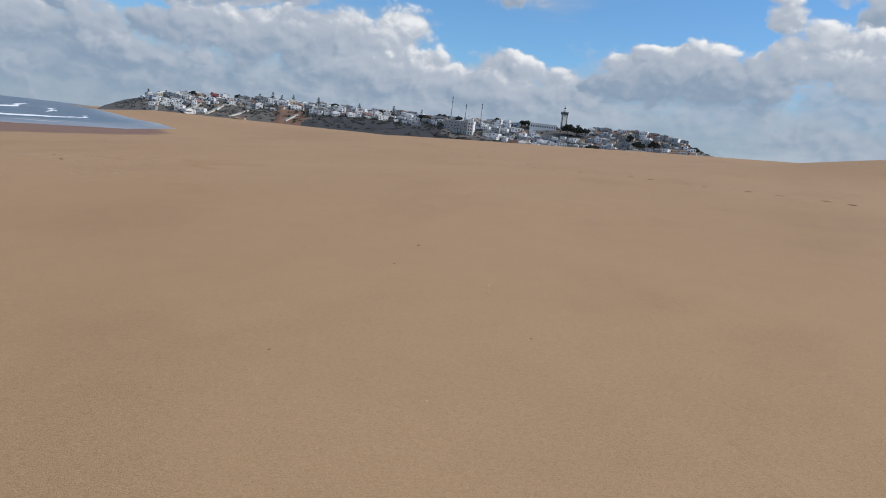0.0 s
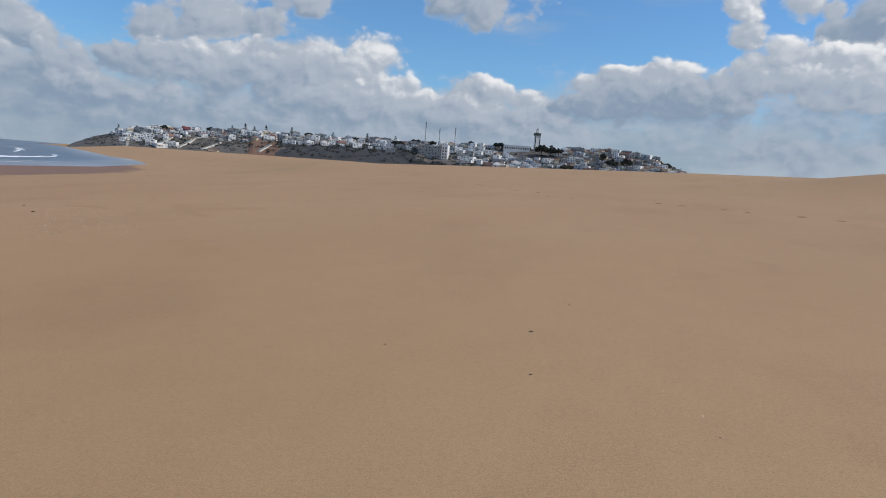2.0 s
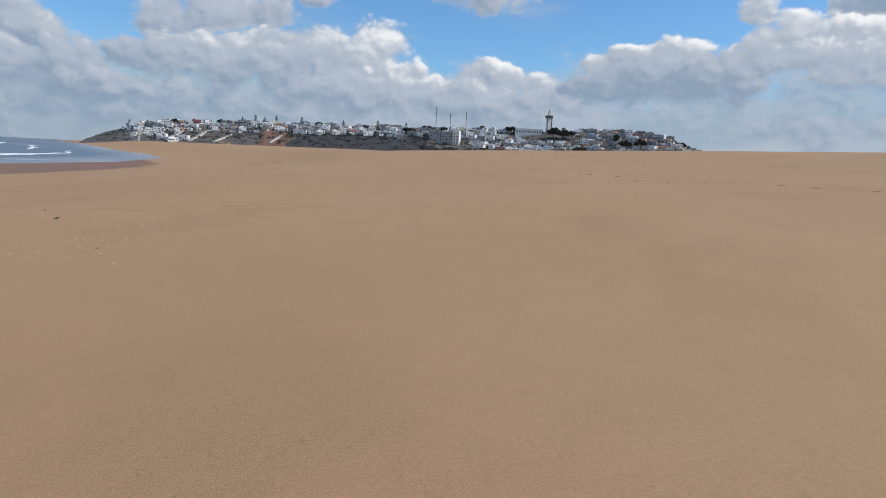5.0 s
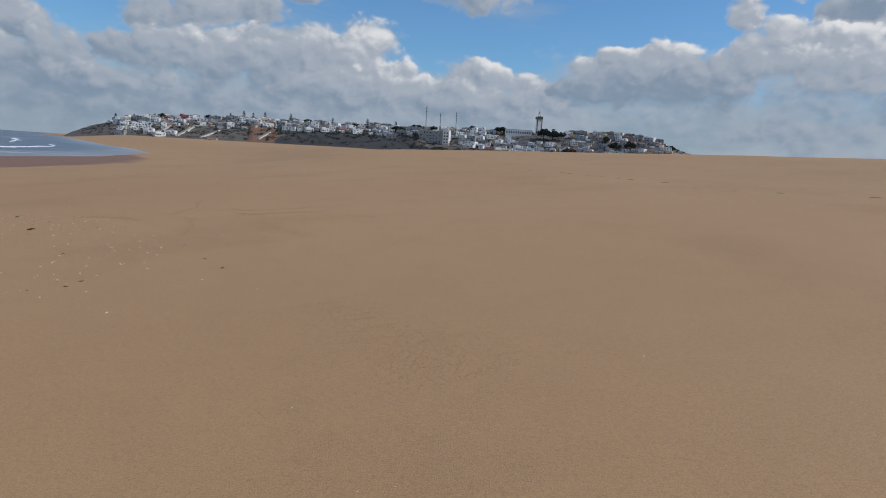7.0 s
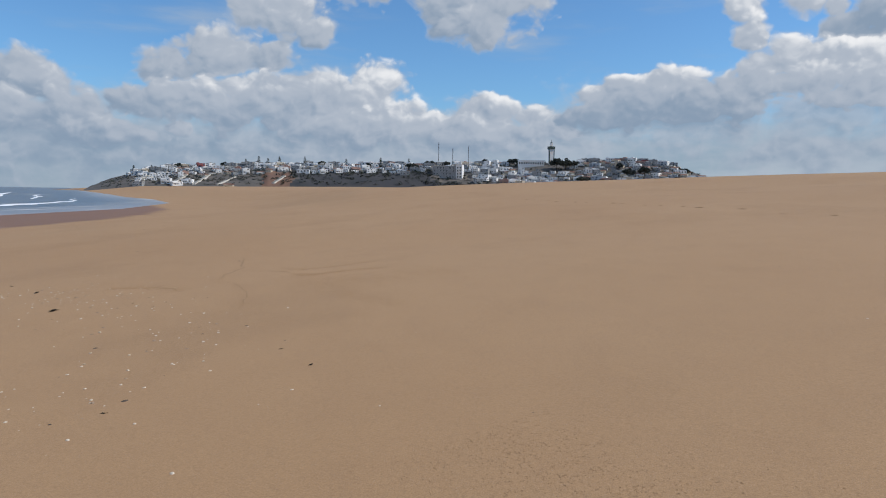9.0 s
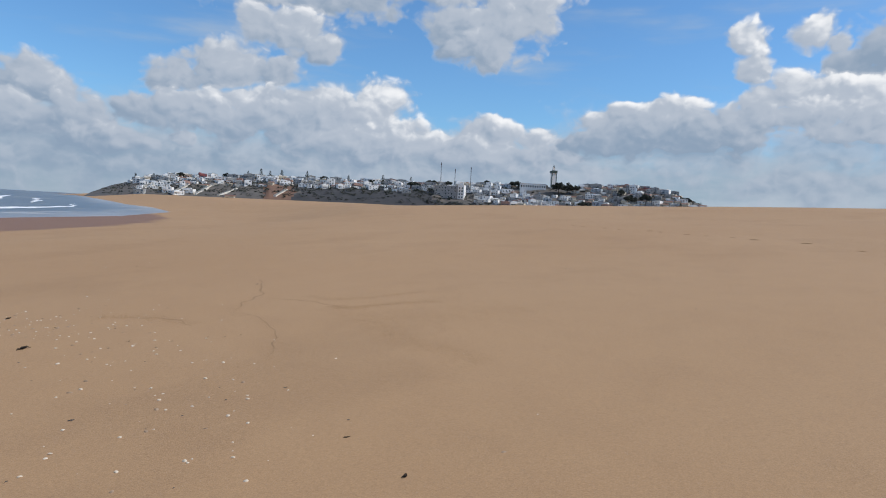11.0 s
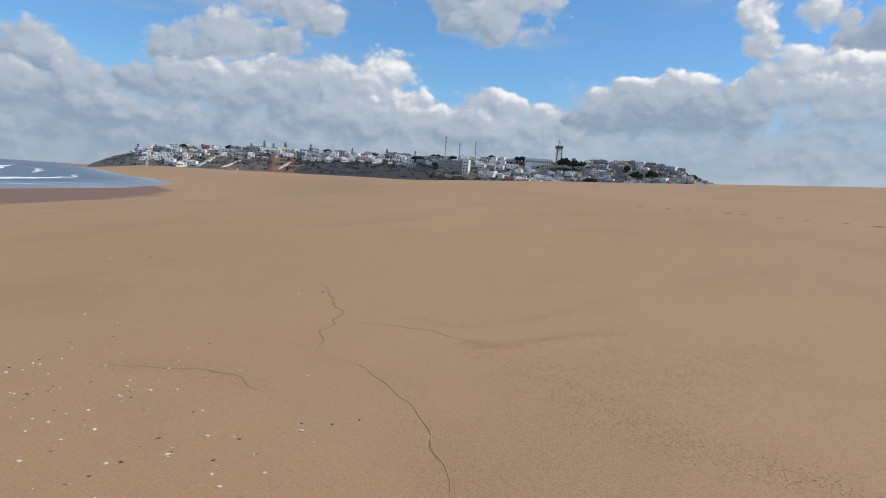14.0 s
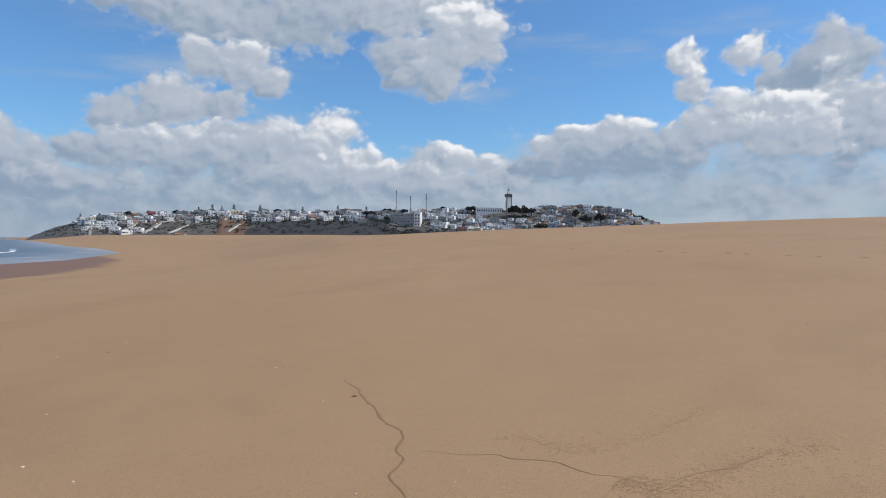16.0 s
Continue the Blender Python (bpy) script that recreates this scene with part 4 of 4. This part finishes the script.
def wrack_mesh(seed):
    """A crumpled clump of dried weed."""
    rng = random.Random(seed)
    bm = bmesh.new()
    for _ in range(16):
        a, l = rng.uniform(-0.5, 0.5), rng.uniform(0.05, 0.10)
        c = Vector((rng.gauss(0, 0.03), rng.gauss(0, 0.014), rng.uniform(0.004, 0.022)))
        prev = None
        for s in range(6):
            p = c + Vector((math.cos(a) * l * (s / 5 - 0.5) * 1.3, math.sin(a) * l * (s / 5 - 0.5), 0.012 * math.sin(s * 1.4 + a * 5)))
            wd = 0.008 * math.sin(math.pi * (s + 0.5) / 6) + 0.002
            ring = [bm.verts.new(p + Vector((-math.sin(a) * wd * u, math.cos(a) * wd * u, w * 0.004))) for u, w in ((-1, 0), (0, 1), (1, 0), (0, -1))]
            if prev:
                for i in range(4):
                    bm.faces.new((prev[i], ring[i], ring[(i + 1) % 4], prev[(i + 1) % 4]))
            prev = ring
    return bm


def stock(name, meshes, mats, label, category, group):
    return [tagged(part(name, bm, m, shade=name != "dried_seaweed"), label, category, group) for bm, m in zip(meshes, mats)]


SHELLS = stock("shell", [shell_mesh(k) for k in range(4)], [SHELL] * 4, "bleached white cockle shell lying on the sand", "shell", "shells on the beach")
STONES = stock("pebble", [pebble_mesh(k, 0.024, 0.55) for k in range(3)], [PEBBLE] * 3, "small dark pebble lying on the sand", "pebble", "dark pebbles on the beach")
TANS = stock("pebble", [pebble_mesh(k + 9, 0.019, 0.6) for k in range(2)], [TAN] * 2, "small tan pebble lying on the sand", "pebble", "tan pebbles on the beach")
WEEDS = stock("dried_seaweed", [wrack_mesh(k) for k in range(3)], [WRACK] * 3, "dark clump of dried seaweed on the sand", "seaweed", "seaweed on the beach")
fresh = {ob.name: True for group_ in (SHELLS, STONES, TANS, WEEDS) for ob in group_}
rng_b = random.Random(5)


def drop(kinds, x, y, scale=1.0, sink=0.002, tilt=0.0):
    ob = rng_b.choice(kinds)
    m = rest(ob, x, y, rng_b.uniform(0, 6.28), scale, sink, tilt)
    if fresh.get(ob.name):
        fresh[ob.name] = False
        ob.matrix_basis = m
        return ob
    return copy_thing(ob, m)


# larger pieces at their places
for x, y, s in ((-15.56, 17.09, 1.5), (-17.11, 18.44, 1.2), (-31.5, 46.6, 1.3), (-26.88, 34.5, 1.0), (-17.43, 20.2, 0.4), (-20.0, 24.8, 0.6), (-17.9, 16.6, 1.2), (-19.4, 18.2, 1.1)):
    drop(WEEDS, x, y, s * 0.5, 0.004)
for x, y, s in ((-15.69, 22.2, 1.5), (-2.22, 8.3, 1.5), (-2.12, 7.01, 1.2), (-11.99, 13.82, 1.7), (-13.48, 15.32, 1.5), (-12.37, 16.39, 1.1), (-8.69, 20.6, 1.2), (-5.97, 19.98, 1.3), (-2.0, 10.31, 1.1),
                (-1.9, 9.74, 1.0), (-0.94, 6.11, 1.0), (-2.29, 4.48, 0.7), (-2.94, 5.2, 0.6), (-0.4, 4.94, 0.8), (-7.28, 10.73, 0.5), (-8.89, 13.78, 0.7), (-10.59, 25.7, 1.3), (-18.59, 23.1, 1.0),
                (-17.14, 22.63, 1.0), (-16.54, 20.71, 0.7), (-16.95, 23.6, 0.9), (-13.1, 21.53, 0.7), (-3.42, 7.58, 1.1), (-1.91, 9.61, 1.3), (-4.68, 15.12, 0.9)):
    drop(STONES, x, y, s * 0.62, 0.004)
for x, y, s in ((-14.76, 16.63, 1.35), (-13.16, 16.49, 1.3), (-12.52, 16.04, 1.2), (-13.96, 15.98, 1.3), (-13.17, 15.87, 1.2), (-14.5, 17.69, 1.0), (-20.64, 24.6, 1.5), (-12.46, 15.65, 1.3), (-12.56, 14.61, 1.2),
                (-13.04, 14.43, 1.3), (-11.57, 13.37, 1.1), (-12.28, 13.81, 1.2), (-16.6, 18.66, 1.4), (-20.26, 25.6, 1.2), (-18.45, 21.68, 1.1), (-17.53, 20.31, 1.2), (-16.94, 20.05, 1.0), (-17.02, 23.54, 1.0),
                (-15.93, 22.02, 1.0), (-13.57, 16.12, 1.0), (-13.89, 16.26, 0.9), (-13.24, 16.02, 0.9), (-12.99, 17.03, 0.9), (-12.91, 16.51, 0.9), (-13.27, 17.99, 0.9), (-9.97, 13.86, 0.7), (-6.3, 12.24, 0.8),
                (-7.65, 10.15, 0.5), (-7.5, 10.22, 0.5), (-8.31, 10.95, 0.5), (-14.4, 20.31, 0.5), (-14.46, 20.13, 0.5), (-6.01, 16.5, 0.8)):
    drop(SHELLS, x, y, s * 0.68, 0.002, rng_b.uniform(-0.3, 0.3))
# the drift of shells and pebbles that the tide left in a belt
BELT = [(-21.5, 15.5), (-18.6, 17.4), (-16.4, 18.4), (-14.2, 17.0), (-12.6, 14.8), (-12.2, 13.0), (-13.6, 12.2)]
for k in range(560):
    i = rng_b.choice((0, 1, 1, 1, 2, 2, 2, 3, 4, 5))
    t = rng_b.random()
    wide = 0.8 if rng_b.random() < 0.75 else 2.0
    x = BELT[i][0] * (1 - t) + BELT[i + 1][0] * t + rng_b.gauss(0, wide * 0.8)
    y = BELT[i][1] * (1 - t) + BELT[i + 1][1] * t + rng_b.gauss(0, wide * 0.7)
    q = rng_b.random()
    if q < 0.55:
        drop(SHELLS, x, y, rng_b.uniform(0.35, 0.85), 0.002, rng_b.uniform(-0.4, 0.4))
    elif q < 0.78:
        drop(TANS, x, y, rng_b.uniform(0.4, 1.1), 0.004)
    elif q < 0.97:
        drop(STONES, x, y, rng_b.uniform(0.25, 0.62), 0.003)
    else:
        drop(WEEDS, x, y, rng_b.uniform(0.25, 0.45), 0.003)
for k in range(90):
    x, y = rng_b.uniform(-24, 3), rng_b.uniform(3, 30)
    drop(rng_b.choice((SHELLS, TANS, STONES)), x, y, rng_b.uniform(0.2, 0.5), 0.003)


def swash_line(points, wide, high, seed, label="thin ragged line of darker coarse sand left by a wave"):
    """A low ragged lip of coarse sand along a way over the beach."""
    rng = random.Random(seed)
    bm = bmesh.new()
    way = []
    for (x0, y0), (x1, y1) in zip(points, points[1:]):
        n = max(2, int(math.hypot(x1 - x0, y1 - y0) / 0.05))
        way += [(x0 + (x1 - x0) * i / n, y0 + (y1 - y0) * i / n) for i in range(n)]
    way = [(x + 0.09 * noise.noise(Vector((x * 3.1, y * 3.1, seed))), y + 0.09 * noise.noise(Vector((x * 3.1, y * 3.1, seed + 9)))) for x, y in way]
    rings = []
    for i, (x, y) in enumerate(way):
        j = min(i + 1, len(way) - 1)
        k = max(0, i - 1)
        d = Vector((way[j][0] - way[k][0], way[j][1] - way[k][1], 0)).normalized()
        side = Vector((-d.y, d.x, 0))
        end = min(1.0, i / 12, (len(way) - 1 - i) / 12)
        w = wide * (0.35 + 0.9 * abs(noise.noise(Vector((x * 3, y * 3, seed + 3)))) + 0.25 * rng.random()) * (0.15 + 0.85 * end)
        h = high * (0.5 + rng.random()) * end
        base = rest(None, x, y, 0).translation
        rings.append([bm.verts.new(base + side * w * u + Vector((0, 0, z))) for u, z in ((-1, -0.012), (-0.45, h * 0.8), (0.1, h), (0.55, h * 0.45), (1, -0.012))])
    for p, q in zip(rings, rings[1:]):
        for i in range(4):
            bm.faces.new((p[i], q[i], q[i + 1], p[i + 1]))
    return tagged(part("swash_line", bm, SWASH_AND_SHADE, shade=True), label, "sand line", "swash lines on the beach", "structure")


CRACK = [(-16.02, 23.05), (-15.97, 22.92), (-15.45, 21.89), (-15.17, 21.36), (-14.98, 20.99), (-14.9, 20.49), (-14.86, 20.2), (-14.69, 19.78), (-14.54, 19.40), (-14.2, 19.27), (-13.87, 18.94), (-13.45, 18.38), (-13.22, 17.94), (-13.04, 17.5), (-12.93, 17.16)]
swash_line(CRACK[:9], 0.045, 0.002, 1)
swash_line(CRACK[8:], 0.022, 0.0015, 11)
swash_line([(-14.76, 20.62), (-14.27, 20.61), (-13.82, 20.47), (-13.49, 20.2), (-13.25, 19.96)], 0.026, 0.002, 2)
swash_line([(-16.06, 18.71), (-15.71, 18.83), (-15.23, 18.81), (-14.85, 18.72), (-14.47, 18.47)], 0.045, 0.002, 6)
swash_line([(-14.2, 21.05), (-13.75, 20.68)], 0.018, 0.0015, 12)
swash_line([(-13.33, 20.12), (-12.98, 20.34), (-12.67, 20.58), (-12.3, 20.75)], 0.036, 0.002, 13)
swash_line([(-13.3, 21.1), (-12.9, 21.4), (-12.55, 21.75)], 0.018, 0.0015, 14)


def coarse_band(points, wide, count, seed):
    """A fan of loose coarse grains and sand crumbs strewn along a way."""
    rng = random.Random(seed)
    verts, faces = [], []
    for _ in range(count):
        i = rng.randrange(len(points) - 1)
        t = rng.random()
        (x0, y0), (x1, y1) = points[i], points[i + 1]
        d = Vector((x1 - x0, y1 - y0, 0)).normalized()
        side = Vector((-d.y, d.x, 0))
        c = Vector((x0 + (x1 - x0) * t, y0 + (y1 - y0) * t, 0)) + side * rng.gauss(0, wide) * (0.4 + abs(math.sin(x0 * 7 + t * 9)))
        c.z = rest(None, c.x, c.y, 0).translation.z
        s, h = rng.uniform(0.003, 0.010), rng.uniform(0.002, 0.0055)
        n, a0 = len(verts), rng.uniform(0, 6)
        for k in range(5):
            a = a0 + k * 1.2566
            q = s * rng.uniform(0.7, 1.3)
            verts.append(c + d * math.cos(a) * q * 1.5 + side * math.sin(a) * q + Vector((0, 0, -0.002)))
        verts.append(c + Vector((rng.uniform(-0.3, 0.3) * s, rng.uniform(-0.3, 0.3) * s, h)))
        faces += [(n + k, n + (k + 1) % 5, n + 5) for k in range(5)]
    me = bpy.data.meshes.new("coarse_sand")
    me.from_pydata(verts, [], faces)
    me.materials.append(GRAIN)
    me.polygons.foreach_set("use_smooth", [True] * len(me.polygons))
    return tagged(new("coarse_sand", me), "fan of loose coarse sand grains", "coarse sand", kind="stuff")


coarse_band([(-13.49, 20.2), (-13.25, 19.98), (-13.01, 20.2), (-12.69, 20.6), (-12.1, 20.85)], 0.08, 1700, 3)
coarse_band([(-14.2, 21.05), (-13.71, 20.65), (-13.26, 21.0), (-12.9, 21.45), (-12.6, 21.84)], 0.08, 1000, 4)
coarse_band([(-13.49, 20.14), (-12.81, 19.3), (-12.39, 18.76), (-11.91, 18.27), (-11.4, 17.95), (-10.9, 17.5)], 0.16, 2800, 5)
coarse_band([(-14.85, 20.2), (-14.54, 19.4), (-13.87, 18.94), (-13.22, 17.94), (-12.93, 17.16)], 0.07, 500, 6)
coarse_band([(-16.06, 18.71), (-15.71, 18.83), (-15.23, 18.81), (-14.6, 18.55)], 0.09, 1000, 7)
coarse_band([(-9.2, 13.4), (-8.6, 12.9), (-8.0, 12.2), (-7.4, 11.6)], 0.35, 2600, 8)
coarse_band([(-12.6, 19.2), (-12.0, 19.6), (-11.4, 19.9), (-10.8, 20.4)], 0.45, 3000, 9)


def footprint_mesh(seed):
    """The trodden rim and hollow of one footprint, darkened in place of shade."""
    rng = random.Random(seed)
    bm = bmesh.new()
    n = 20
    rows = []
    for q, z in ((1.35, -0.006), (1.12, 0.020), (0.95, 0.012), (0.7, 0.002), (0.0, 0.001)):
        row = []
        for i in range(n):
            a = 2 * math.pi * i / n
            waist = 1 - 0.22 * math.cos(a) ** 2 * 0 - 0.25 * math.exp(-((math.cos(a)) ** 2) / 0.05)
            k = q * (1 + 0.08 * rng.uniform(-1, 1))
            row.append(bm.verts.new((0.145 * math.cos(a) * k, 0.06 * math.sin(a) * waist * k, z * (1 + 0.4 * rng.uniform(-1, 1)))))
        rows.append(row)
    for p, q in zip(rows, rows[1:]):
        for i in range(n):
            bm.faces.new((p[i], p[(i + 1) % n], q[(i + 1) % n], q[i]))
    bmesh.ops.remove_doubles(bm, verts=bm.verts[:], dist=0.0005)
    return bm


PRINTS = [tagged(part("footprint", footprint_mesh(k), SWASH_AND_SHADE, shade=True), "shallow footprint in the sand, its shade put into the colour", "footprint", "trail of footprints") for k in range(3)]
fresh.update({ob.name: True for ob in PRINTS})
TRAIL = [(-13.0, 52.0), (-12.2, 50.2), (-11.4, 48.2), (-10.65, 46.4), (-9.8, 44.5), (-9.02, 42.7), (-8.0, 41.2), (-7.46, 40.35), (-6.82, 38.7), (-6.07, 37.8), (-5.6, 36.4), (-5.0, 35.0), (-4.1, 33.4), (-3.31, 30.8), (-2.5, 29.6), (-1.2, 28.9),
         (0.58, 27.5), (1.46, 26.6), (2.41, 25.4), (3.09, 24.3), (4.0, 22.9), (4.85, 21.8), (5.6, 20.8), (6.28, 20.2)]
for k, (x, y) in enumerate(TRAIL):
    ob = drop(PRINTS, x + 0.1 * (-1) ** k, y, rng_b.uniform(1.1, 1.6), 0.0)
    mb = rest(ob, x + 0.1 * (-1) ** k, y, math.atan2(-3.0, 2.0) + rng_b.uniform(-0.25, 0.25), rng_b.uniform(0.7, 1.0), 0.006)
    ob.matrix_basis = mb
